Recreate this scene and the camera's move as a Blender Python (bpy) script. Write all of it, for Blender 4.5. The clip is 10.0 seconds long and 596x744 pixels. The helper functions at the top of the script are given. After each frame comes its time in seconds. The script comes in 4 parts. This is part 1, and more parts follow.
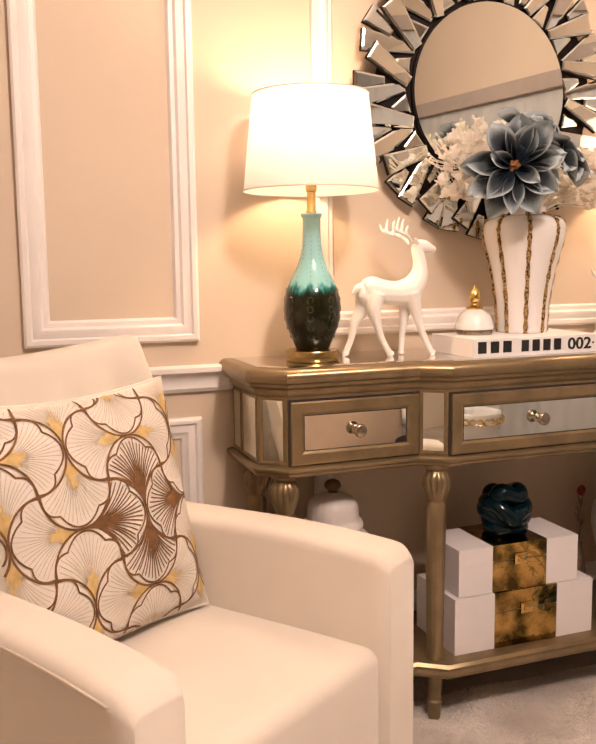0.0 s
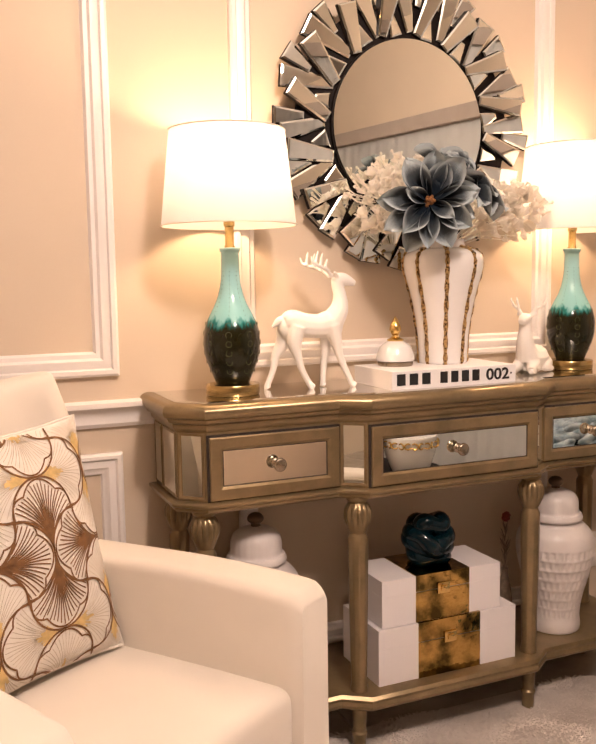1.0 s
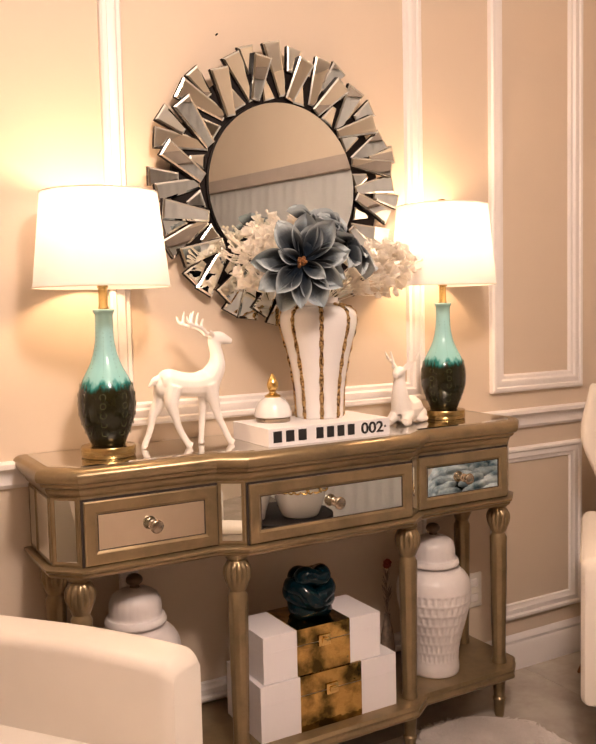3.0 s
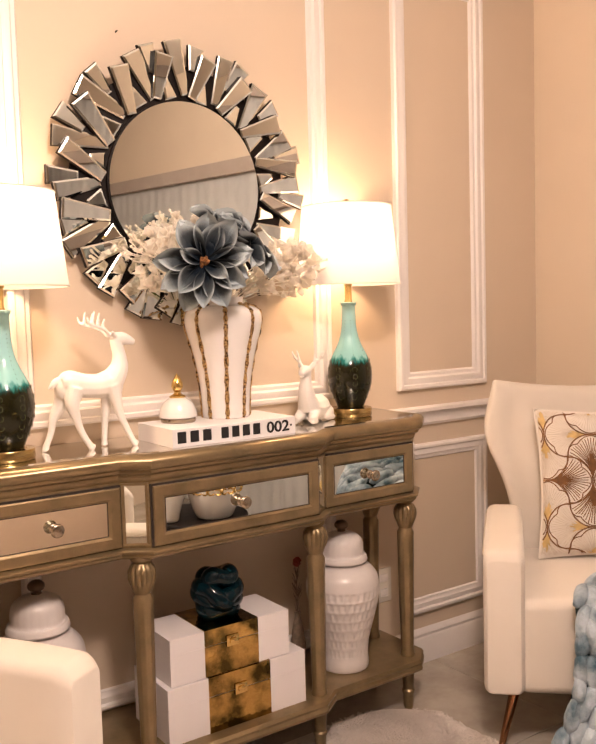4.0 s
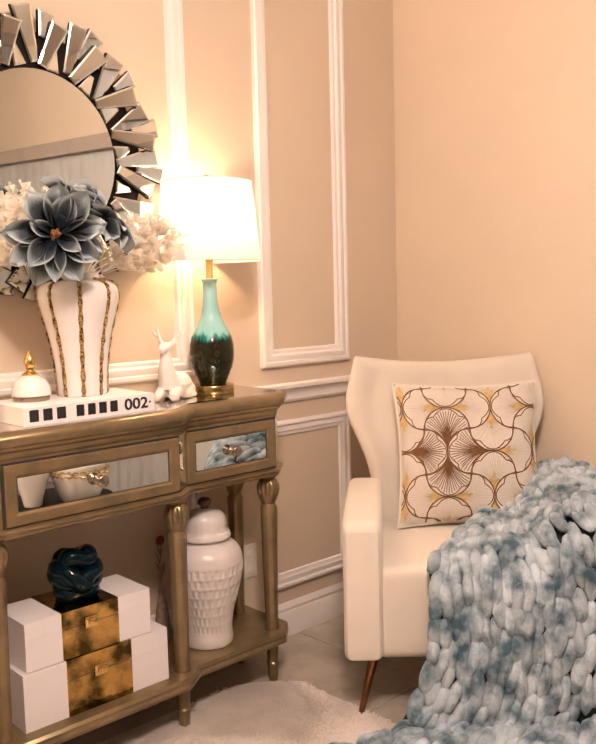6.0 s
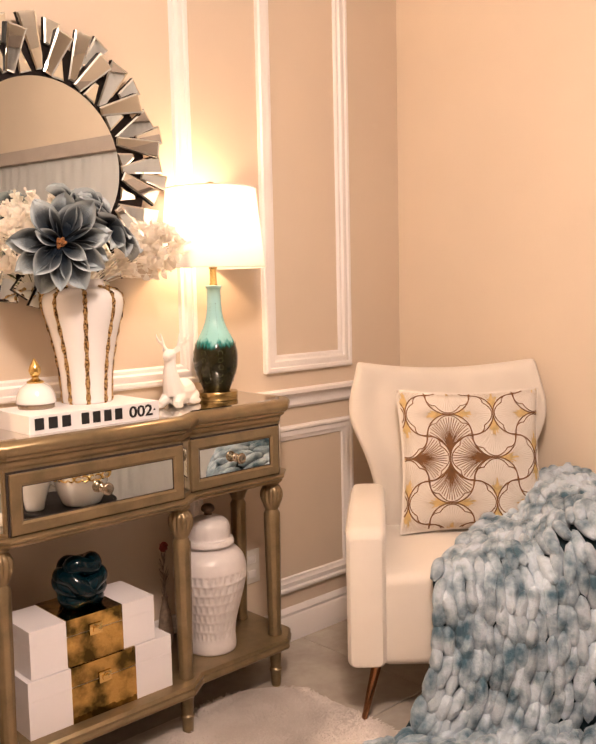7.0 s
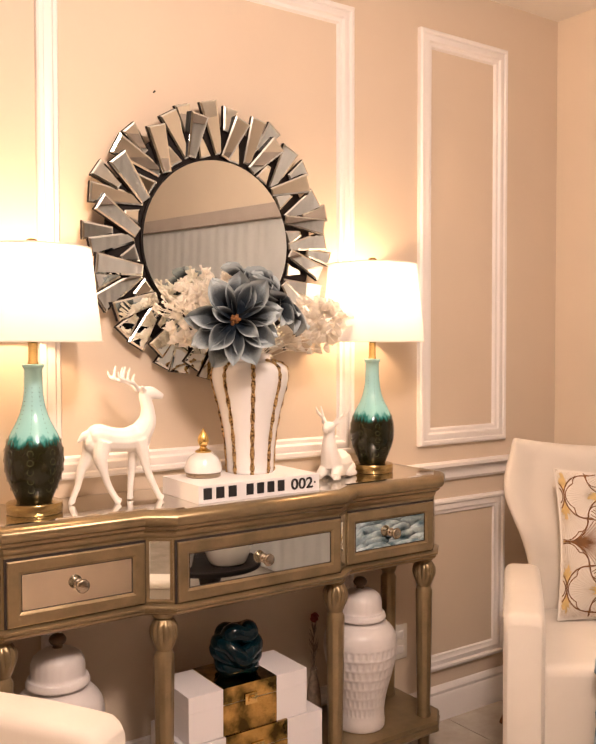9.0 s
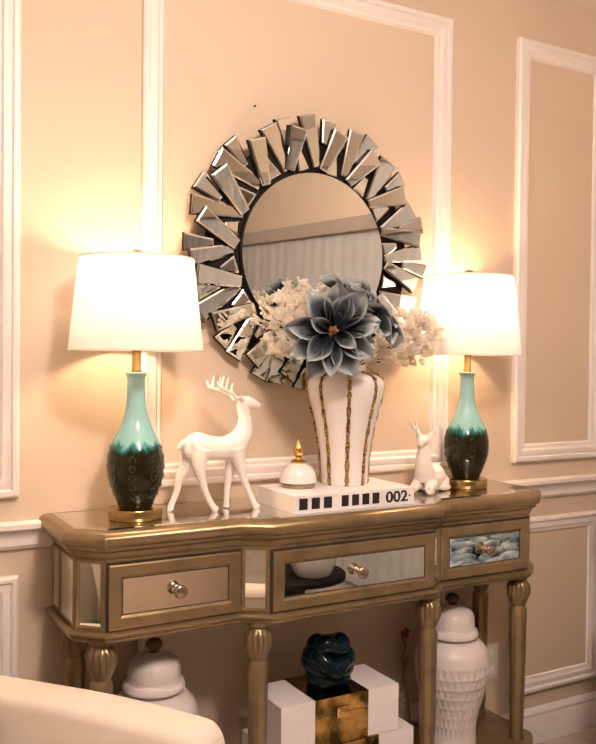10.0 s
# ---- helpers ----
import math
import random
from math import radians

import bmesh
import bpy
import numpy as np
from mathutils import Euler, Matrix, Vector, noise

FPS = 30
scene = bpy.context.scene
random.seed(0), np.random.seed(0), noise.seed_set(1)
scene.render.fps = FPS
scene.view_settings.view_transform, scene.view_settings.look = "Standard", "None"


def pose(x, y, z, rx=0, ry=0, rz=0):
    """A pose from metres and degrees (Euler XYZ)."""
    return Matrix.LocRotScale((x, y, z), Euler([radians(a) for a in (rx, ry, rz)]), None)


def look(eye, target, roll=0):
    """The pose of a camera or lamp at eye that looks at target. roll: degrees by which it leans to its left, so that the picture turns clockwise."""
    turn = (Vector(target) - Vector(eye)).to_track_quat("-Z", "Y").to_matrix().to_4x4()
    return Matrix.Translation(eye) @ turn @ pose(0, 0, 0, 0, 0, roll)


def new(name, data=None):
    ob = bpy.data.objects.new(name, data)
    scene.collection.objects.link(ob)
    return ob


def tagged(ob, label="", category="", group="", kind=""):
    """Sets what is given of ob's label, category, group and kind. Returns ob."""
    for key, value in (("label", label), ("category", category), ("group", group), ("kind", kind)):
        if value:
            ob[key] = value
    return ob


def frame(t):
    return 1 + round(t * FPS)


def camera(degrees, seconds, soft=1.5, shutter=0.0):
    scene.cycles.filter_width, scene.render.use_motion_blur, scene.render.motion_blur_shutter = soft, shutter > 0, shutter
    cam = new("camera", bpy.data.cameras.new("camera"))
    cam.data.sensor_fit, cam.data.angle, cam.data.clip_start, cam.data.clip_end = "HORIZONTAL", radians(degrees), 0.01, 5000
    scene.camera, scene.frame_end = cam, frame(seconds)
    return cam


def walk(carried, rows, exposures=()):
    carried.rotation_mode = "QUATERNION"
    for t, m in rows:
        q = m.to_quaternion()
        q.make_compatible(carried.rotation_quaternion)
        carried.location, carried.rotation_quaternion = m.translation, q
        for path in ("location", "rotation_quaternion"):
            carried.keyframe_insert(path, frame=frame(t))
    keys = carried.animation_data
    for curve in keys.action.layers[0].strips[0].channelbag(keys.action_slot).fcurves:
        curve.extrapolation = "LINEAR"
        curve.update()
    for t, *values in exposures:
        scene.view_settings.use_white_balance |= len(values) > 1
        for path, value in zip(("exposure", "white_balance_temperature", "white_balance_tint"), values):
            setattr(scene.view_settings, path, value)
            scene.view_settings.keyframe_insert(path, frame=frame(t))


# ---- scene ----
cam = camera(38.4, 10.0, soft=1.9)
PATH = [
    (0, (0.046, 0.051, 1.182), (0.731, 1.913, 0.932), -0.7),
    (0.5, (0.103, 0.029, 1.198), (0.823, 1.881, 0.971), -0.8),
    (1, (0.126, 0.022, 1.224), (0.912, 1.849, 1.01), -0.9),
    (1.5, (0.145, 0.0, 1.239), (0.982, 1.807, 1.057), -1.0),
    (2, (0.154, -0.008, 1.275), (1.04, 1.778, 1.106), -1.0),
    (3.5, (0.197, -0.041, 1.292), (1.256, 1.65, 1.156), -1.5),
    (4, (0.219, -0.056, 1.287), (1.361, 1.579, 1.14), -1.6),
    (4.5, (0.242, -0.071, 1.28), (1.469, 1.5, 1.116), -1.6),
    (5, (0.259, -0.09, 1.28), (1.555, 1.422, 1.095), -1.6),
    (5.5, (0.261, -0.091, 1.261), (1.611, 1.373, 1.071), -1.7),
    (7, (0.248, -0.081, 1.289), (1.608, 1.373, 1.094), -1.3),
    (7.5, (0.233, -0.068, 1.308), (1.557, 1.421, 1.133), -1.0),
    (8, (0.216, -0.059, 1.318), (1.488, 1.478, 1.176), -0.8),
    (8.5, (0.189, -0.048, 1.343), (1.398, 1.541, 1.235), -0.4),
    (9, (0.164, -0.036, 1.35), (1.3, 1.609, 1.285), -0.1),
    (9.5, (0.134, -0.019, 1.358), (1.201, 1.672, 1.316), 0.4),
    (10, (0.119, -0.008, 1.344), (1.104, 1.733, 1.31), 0.6),
]
walk(cam, [(t, look(eye, target, roll)) for t, eye, target, roll in PATH],
     exposures=((0.0, -0.16), (2.0, -0.17), (3.5, -0.10), (4.5, 0.04), (5.5, 0.09), (7.0, 0.11), (8.5, 0.04), (10.0, -0.17)))

# ---- light ----
def lamp_light(name, kind, energy, colour, at, size=0.03, target=None, size_y=None):
    data = bpy.data.lights.new(name, kind)
    data.energy, data.color = energy, colour
    if kind == "AREA":
        data.shape, data.size, data.size_y = "RECTANGLE", size, size_y or size
    else:
        data.shadow_soft_size = size
    ob = new(name, data)
    ob.matrix_world = look(at, target) if target else Matrix.Translation(at)
    return ob


world = bpy.data.worlds.new("world")
world.use_nodes = True
scene.world = world
world.node_tree.nodes["Background"].inputs[0].default_value = (1.0, 0.82, 0.62, 1)
world.node_tree.nodes["Background"].inputs[1].default_value = 0.005

LAMP_L, LAMP_R = (0.806, 2.01), (1.893, 2.055)
WARM = (1.0, 0.625, 0.355)
TOP = 0.943
for lx, ly in (LAMP_L, LAMP_R):
    lamp_light("lamp_bulb_light", "POINT", 9.4, WARM, (lx, ly, TOP + 0.565), 0.04)
# added overhead fill for the room; its pendant fitting is invented and unseen
ROOM_LIGHT_AT = (0.80, 0.30, 2.40)
lamp_light("added_room_light", "POINT", 129.0, (1.0, 0.785, 0.665), ROOM_LIGHT_AT, 0.13)

# ---- materials ----
def mat(name, base, rough=0.6, metal=0.0, var=0.06, scale=8.0, bump=0.05, bscale=120.0, second=None, stretch=(1, 1, 1), coat=0.0, per_piece=0.0, spec=0.5, sheen=0.0, lo=0.3, hi=0.62):
    """A surface with variation at two scales: large soft stains and fine grain with relief."""
    m = bpy.data.materials.new(name)
    m.use_nodes = True
    nt = m.node_tree
    n, l = nt.nodes, nt.links
    b = n["Principled BSDF"]
    b.inputs["Roughness"].default_value, b.inputs["Metallic"].default_value = rough, metal
    b.inputs["Coat Weight"].default_value = coat
    b.inputs["Specular IOR Level"].default_value = spec
    b.inputs["Sheen Weight"].default_value = sheen
    tc = n.new("ShaderNodeTexCoord")
    mp = n.new("ShaderNodeMapping")
    mp.inputs["Scale"].default_value = stretch
    l.new(tc.outputs["Object"], mp.inputs["Vector"])
    big, fine = n.new("ShaderNodeTexNoise"), n.new("ShaderNodeTexNoise")
    big.inputs["Scale"].default_value, big.inputs["Detail"].default_value = scale, 5
    fine.inputs["Scale"].default_value, fine.inputs["Detail"].default_value = bscale, 3
    l.new(mp.outputs[0], big.inputs["Vector"]), l.new(mp.outputs[0], fine.inputs["Vector"])
    ramp = n.new("ShaderNodeValToRGB")
    dark = second or tuple(max(0, c * (1 - 2.2 * var)) for c in base)
    ramp.color_ramp.elements[0].color, ramp.color_ramp.elements[1].color = (*dark, 1), (*base, 1)
    ramp.color_ramp.elements[0].position, ramp.color_ramp.elements[1].position = lo, hi
    l.new(big.outputs["Fac"], ramp.inputs[0])
    mul = n.new("ShaderNodeMix")
    mul.data_type, mul.blend_type = "RGBA", "MULTIPLY"
    mul.inputs["Factor"].default_value = 1.0
    grain = n.new("ShaderNodeMapRange")
    grain.inputs["To Min"].default_value, grain.inputs["To Max"].default_value = 1 - var, 1 + var * 0.6
    l.new(fine.outputs["Fac"], grain.inputs["Value"])
    l.new(ramp.outputs[0], mul.inputs["A"]), l.new(grain.outputs[0], mul.inputs["B"])
    colour = mul.outputs["Result"]
    if per_piece:
        info = n.new("ShaderNodeObjectInfo")
        mr = n.new("ShaderNodeMapRange")
        mr.inputs["To Min"].default_value, mr.inputs["To Max"].default_value = 1 - per_piece, 1 + per_piece * 0.4
        l.new(info.outputs["Random"], mr.inputs["Value"])
        mul2 = n.new("ShaderNodeMix")
        mul2.data_type, mul2.blend_type = "RGBA", "MULTIPLY"
        mul2.inputs["Factor"].default_value = 1.0
        l.new(colour, mul2.inputs["A"]), l.new(mr.outputs[0], mul2.inputs["B"])
        colour = mul2.outputs["Result"]
    l.new(colour, b.inputs["Base Color"])
    rr = n.new("ShaderNodeMapRange")
    rr.inputs["To Min"].default_value, rr.inputs["To Max"].default_value = max(0.01, rough * 0.85), min(1, rough * 1.15)
    l.new(big.outputs["Fac"], rr.inputs["Value"]), l.new(rr.outputs[0], b.inputs["Roughness"])
    if bump:
        bp = n.new("ShaderNodeBump")
        bp.inputs["Strength"].default_value, bp.inputs["Distance"].default_value = bump, 0.004
        l.new(fine.outputs["Fac"], bp.inputs["Height"]), l.new(bp.outputs[0], b.inputs["Normal"])
    return m


def glaze_mat():
    """Two-tone ceramic: turquoise running down in drips over dark green."""
    m = mat("reactive_glaze", (0.10, 0.40, 0.34), 0.14, 0, 0.12, 30, 0.04, 60, coat=0.12, spec=0.3)
    nt = m.node_tree
    n, l = nt.nodes, nt.links
    b = n["Principled BSDF"]
    tc = n.new("ShaderNodeTexCoord")
    sep = n.new("ShaderNodeSeparateXYZ")
    l.new(tc.outputs["Object"], sep.inputs[0])
    mp = n.new("ShaderNodeMapping")
    mp.inputs["Scale"].default_value = (1, 1, 0.12)
    l.new(tc.outputs["Object"], mp.inputs[0])
    drip = n.new("ShaderNodeTexNoise")
    drip.inputs["Scale"].default_value, drip.inputs["Detail"].default_value = 75, 3
    l.new(mp.outputs[0], drip.inputs["Vector"])
    add = n.new("ShaderNodeMath")
    add.operation = "MULTIPLY_ADD"
    add.inputs[1].default_value = 0.05
    l.new(drip.outputs["Fac"], add.inputs[0]), l.new(sep.outputs["Z"], add.inputs[2])
    ramp = n.new("ShaderNodeValToRGB")
    mr = n.new("ShaderNodeMapRange")
    mr.inputs["From Min"].default_value, mr.inputs["From Max"].default_value = 0.043, 0.403
    l.new(add.outputs[0], mr.inputs["Value"]), l.new(mr.outputs[0], ramp.inputs[0])
    r = ramp.color_ramp
    r.elements[0].position, r.elements[0].color = 0.0, (0.008, 0.009, 0.003, 1)
    r.elements[1].position, r.elements[1].color = 1.0, (0.36, 0.61, 0.63, 1)
    for p, c in ((0.40, (0.014, 0.013, 0.004)), (0.42, (0.006, 0.045, 0.036)), (0.445, (0.022, 0.19, 0.18)), (0.48, (0.23, 0.49, 0.50)), (0.8, (0.32, 0.575, 0.60))):
        e = r.elements.new(p)
        e.color = (*c, 1)
    l.new(ramp.outputs[0], b.inputs["Base Color"])
    return m


def shade_mat():
    """White fabric shade: lets the bulb's light through."""
    m = bpy.data.materials.new("linen_shade")
    m.use_nodes = True
    n, l = m.node_tree.nodes, m.node_tree.links
    n.clear()
    out, mix = n.new("ShaderNodeOutputMaterial"), n.new("ShaderNodeMixShader")
    d, t = n.new("ShaderNodeBsdfDiffuse"), n.new("ShaderNodeBsdfTranslucent")
    d.inputs[0].default_value, t.inputs[0].default_value = (0.88, 0.86, 0.83, 1), (0.64, 0.66, 0.71, 1)
    tc, w = n.new("ShaderNodeTexCoord"), n.new("ShaderNodeTexNoise")
    w.inputs["Scale"].default_value = 400
    bp = n.new("ShaderNodeBump")
    bp.inputs["Strength"].default_value, bp.inputs["Distance"].default_value = 0.1, 0.001
    l.new(tc.outputs["Object"], w.inputs["Vector"]), l.new(w.outputs["Fac"], bp.inputs["Height"])
    l.new(bp.outputs[0], d.inputs["Normal"])
    mix.inputs[0].default_value = 0.66
    l.new(d.outputs[0], mix.inputs[1]), l.new(t.outputs[0], mix.inputs[2]), l.new(mix.outputs[0], out.inputs[0])
    return m


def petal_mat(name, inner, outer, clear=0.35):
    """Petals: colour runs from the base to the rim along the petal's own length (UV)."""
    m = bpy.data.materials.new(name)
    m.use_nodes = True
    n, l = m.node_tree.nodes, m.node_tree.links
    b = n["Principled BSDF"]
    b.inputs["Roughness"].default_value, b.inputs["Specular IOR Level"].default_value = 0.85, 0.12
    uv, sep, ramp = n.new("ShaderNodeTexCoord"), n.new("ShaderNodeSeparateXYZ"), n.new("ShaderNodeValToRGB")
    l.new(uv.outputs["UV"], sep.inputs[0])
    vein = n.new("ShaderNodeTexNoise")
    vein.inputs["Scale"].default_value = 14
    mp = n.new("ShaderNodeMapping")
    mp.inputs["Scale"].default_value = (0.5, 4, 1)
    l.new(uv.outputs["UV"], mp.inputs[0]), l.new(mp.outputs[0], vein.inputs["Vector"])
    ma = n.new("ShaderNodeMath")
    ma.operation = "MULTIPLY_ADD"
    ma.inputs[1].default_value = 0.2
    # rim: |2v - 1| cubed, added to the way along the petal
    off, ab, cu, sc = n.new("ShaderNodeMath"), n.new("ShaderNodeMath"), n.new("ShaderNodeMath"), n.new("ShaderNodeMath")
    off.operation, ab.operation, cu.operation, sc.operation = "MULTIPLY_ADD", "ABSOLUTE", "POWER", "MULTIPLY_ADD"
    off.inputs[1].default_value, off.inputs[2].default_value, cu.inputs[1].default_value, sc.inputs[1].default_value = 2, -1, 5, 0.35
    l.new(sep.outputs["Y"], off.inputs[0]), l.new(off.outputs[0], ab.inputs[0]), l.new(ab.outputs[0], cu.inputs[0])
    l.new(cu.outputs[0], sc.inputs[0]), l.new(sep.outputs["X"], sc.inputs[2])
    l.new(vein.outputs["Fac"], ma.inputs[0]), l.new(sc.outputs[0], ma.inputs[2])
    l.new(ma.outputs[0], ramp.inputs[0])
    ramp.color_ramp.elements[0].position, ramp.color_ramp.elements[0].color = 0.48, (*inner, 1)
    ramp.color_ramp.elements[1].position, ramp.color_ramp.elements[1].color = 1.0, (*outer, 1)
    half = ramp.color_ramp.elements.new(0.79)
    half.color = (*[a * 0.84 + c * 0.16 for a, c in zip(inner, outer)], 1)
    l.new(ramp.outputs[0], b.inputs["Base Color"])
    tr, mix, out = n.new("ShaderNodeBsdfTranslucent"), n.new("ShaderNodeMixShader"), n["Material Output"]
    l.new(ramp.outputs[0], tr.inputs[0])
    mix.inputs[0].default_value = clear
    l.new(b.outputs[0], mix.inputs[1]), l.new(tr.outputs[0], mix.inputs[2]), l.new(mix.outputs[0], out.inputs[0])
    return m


M_WALL = mat("beige_wall_paint", (0.64, 0.53, 0.415), 0.75, 0, 0.02, 2.5, 0.06, 260)
M_WALL2 = mat("cream_wall_paint", (0.75, 0.625, 0.485), 0.75, 0, 0.02, 2.5, 0.06, 260)
M_TRIM = mat("white_trim_paint", (0.80, 0.76, 0.74), 0.38, 0, 0.02, 6, 0.03, 200)
M_CEIL = mat("ceiling_paint", (0.85, 0.81, 0.76), 0.85, 0, 0.02, 3, 0.08, 220)
M_TILE = mat("marble_tile", (0.50, 0.45, 0.39), 0.14, 0, 0.07, 5, 0.01, 40, second=(0.36, 0.31, 0.26), per_piece=0.08)
M_GROUT = mat("grout", (0.24, 0.20, 0.16), 0.9)
M_RUG = mat("shaggy_rug", (0.68, 0.615, 0.57), 0.95, 0, 0.07, 7, 0.5, 90, second=(0.54, 0.48, 0.435), sheen=0.3)
M_CHAMP = mat("champagne_paint", (0.30, 0.218, 0.118), 0.31, 0.6, 0.08, 14, 0.05, 180, second=(0.20, 0.15, 0.082), stretch=(1, 1, 1))
M_GAP = mat("dark_joint", (0.03, 0.02, 0.015), 0.8)
M_MIRROR = mat("mirror_glass", (0.86, 0.89, 0.86), 0.012, 1.0, 0.004, 3, 0.0)
M_MIRROR_TOP = mat("table_mirror_glass", (0.70, 0.68, 0.64), 0.05, 1.0, 0.01, 6, 0.0)
M_BLACK = mat("black_lacquer", (0.012, 0.008, 0.007), 0.55, 0, 0.1, 30, 0.02, 80, spec=0.15)
M_BRASS = mat("brushed_brass", (0.46, 0.33, 0.14), 0.25, 1.0, 0.05, 20, 0.04, 300, stretch=(1, 1, 12))
M_GOLD = mat("polished_gold", (0.80, 0.55, 0.20), 0.16, 1.0, 0.05, 20, 0.02, 80)
# dark mottling painted in for the dark room things the plate would reflect
M_GOLDMIRROR = mat("amber_mirror_painted_reflection", (0.60, 0.38, 0.12), 0.05, 1.0, 0.04, 13, 0.5, 24, second=(0.085, 0.060, 0.018), lo=0.42, hi=0.60)
M_GLITTER = mat("gold_glitter", (0.66, 0.43, 0.18), 0.28, 0.9, 0.5, 170, 1.0, 600, second=(0.12, 0.06, 0.025), lo=0.40, hi=0.58)
M_NICKEL = mat("nickel_knob", (0.42, 0.35, 0.27), 0.22, 1.0, 0.03, 30, 0.02, 200)
M_COPPER = mat("copper_leg", (0.34, 0.16, 0.08), 0.2, 1.0, 0.05, 20, 0.03, 200)
M_GLAZE = glaze_mat()
M_GLAZE_RING = mat("glaze_ring", (0.09, 0.10, 0.05), 0.2, 0, 0.1, 60, 0.02, 80, coat=0.5)
M_SHADE = shade_mat()
M_FABRIC = mat("cream_velvet", (0.73, 0.665, 0.585), 0.85, 0, 0.03, 5, 0.25, 900, sheen=0.35)
M_PIPING = mat("cream_seam", (0.55, 0.48, 0.40), 0.9, 0, 0.03, 20, 0.2, 600)
M_LINEN = mat("white_linen", (0.78, 0.72, 0.65), 0.9, 0, 0.03, 7, 0.35, 700, sheen=0.2)
M_THREAD = mat("brown_embroidery", (0.225, 0.100, 0.032), 0.7, 0, 0.2, 60, 0.5, 900)
M_THREAD2 = mat("tan_embroidery", (0.60, 0.50, 0.39), 0.7, 0, 0.15, 60, 0.4, 900)
M_THREADG = mat("gold_embroidery", (0.74, 0.52, 0.22), 0.7, 0.0, 0.15, 60, 0.4, 900)
M_PORC = mat("white_porcelain", (0.80, 0.78, 0.77), 0.14, 0, 0.015, 6, 0.01, 60, coat=0.4)
M_MATTE = mat("matte_white_resin", (0.85, 0.81, 0.77), 0.8, 0, 0.02, 10, 0.03, 160, spec=0.15)
M_BOXWHITE = mat("white_lacquer_box", (0.78, 0.75, 0.77), 0.35, 0, 0.012, 8, 0.01, 160)
M_PAPER = mat("white_book_cover", (0.80, 0.78, 0.79), 0.5, 0, 0.015, 10, 0.02, 200)
M_PAGES = mat("book_pages", (0.74, 0.68, 0.60), 0.85, 0, 0.06, 8, 0.3, 500, stretch=(1, 1, 30))
M_INK = mat("black_ink", (0.012, 0.011, 0.012), 0.6, 0, 0.1, 40, 0)
M_TEAL = mat("teal_glass", (0.001, 0.011, 0.017), 0.08, 0, 0.10, 12, 0.0, spec=0.28)
M_KNIT = mat("chenille_yarn", (0.53, 0.625, 0.71), 0.95, 0, 0.14, 13, 0.8, 200, second=(0.055, 0.125, 0.175), sheen=0.2, lo=0.35, hi=0.58)
n_, l_ = M_KNIT.node_tree.nodes, M_KNIT.node_tree.links
isl, isr, ism = n_.new("ShaderNodeNewGeometry"), n_.new("ShaderNodeMapRange"), n_.new("ShaderNodeMix")
isr.inputs["To Min"].default_value, isr.inputs["To Max"].default_value = 0.78, 1.08
ism.data_type, ism.blend_type, ism.inputs["Factor"].default_value = "RGBA", "MULTIPLY", 1.0
before = n_["Principled BSDF"].inputs["Base Color"].links[0].from_socket
l_.new(isl.outputs["Random Per Island"], isr.inputs["Value"]), l_.new(before, ism.inputs["A"]), l_.new(isr.outputs[0], ism.inputs["B"])
l_.new(ism.outputs["Result"], n_["Principled BSDF"].inputs["Base Color"])
# dark blue puts the shade between the stitches into the sheet's colour
M_KNITGAP = mat("throw_gap_shade", (0.04, 0.085, 0.105), 0.95, 0, 0.1, 11, 0.5, 200)
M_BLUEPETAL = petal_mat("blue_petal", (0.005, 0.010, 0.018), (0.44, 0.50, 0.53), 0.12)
M_CREAMPETAL = petal_mat("cream_petal", (0.96, 0.92, 0.86), (0.98, 0.95, 0.90), 0.75)
M_STAMEN = mat("brown_stamen", (0.30, 0.12, 0.035), 0.8, 0, 0.3, 150, 1.0, 300)
M_STEM = mat("green_stem", (0.10, 0.13, 0.05), 0.7)
M_CURTAIN = mat("white_curtain", (0.90, 0.89, 0.88), 0.85, 0, 0.02, 6, 0.2, 500)
M_PELMET = mat("taupe_pelmet_fabric", (0.42, 0.35, 0.30), 0.85, 0, 0.05, 6, 0.2, 300)
M_PLASTIC = mat("outlet_plastic", (0.78, 0.74, 0.68), 0.4)
M_TEMPLE = mat("temple_jar_glaze", (0.70, 0.655, 0.645), 0.32, 0, 0.04, 14, 0.02, 60, coat=0.15)
M_BRONZE = mat("dark_bronze_knob", (0.12, 0.075, 0.045), 0.4, 0.3)
M_TAN = mat("tan_upholstery", (0.64, 0.49, 0.37), 0.75, 0, 0.04, 5, 0.2, 500)
M_RED = mat("red_petal", (0.26, 0.035, 0.025), 0.7)
M_DRIED = mat("dried_plume", (0.30, 0.22, 0.16), 0.95, 0, 0.2, 60, 0.6, 200)


# ---- building helpers ----
def thing(name, at=(0, 0, 0), label="", category="", group="", kind="", turn=0):
    ob = new(name)
    ob.empty_display_size = 0.05
    ob.matrix_basis = pose(*at, 0, 0, turn)
    return tagged(ob, label, category, group, kind)


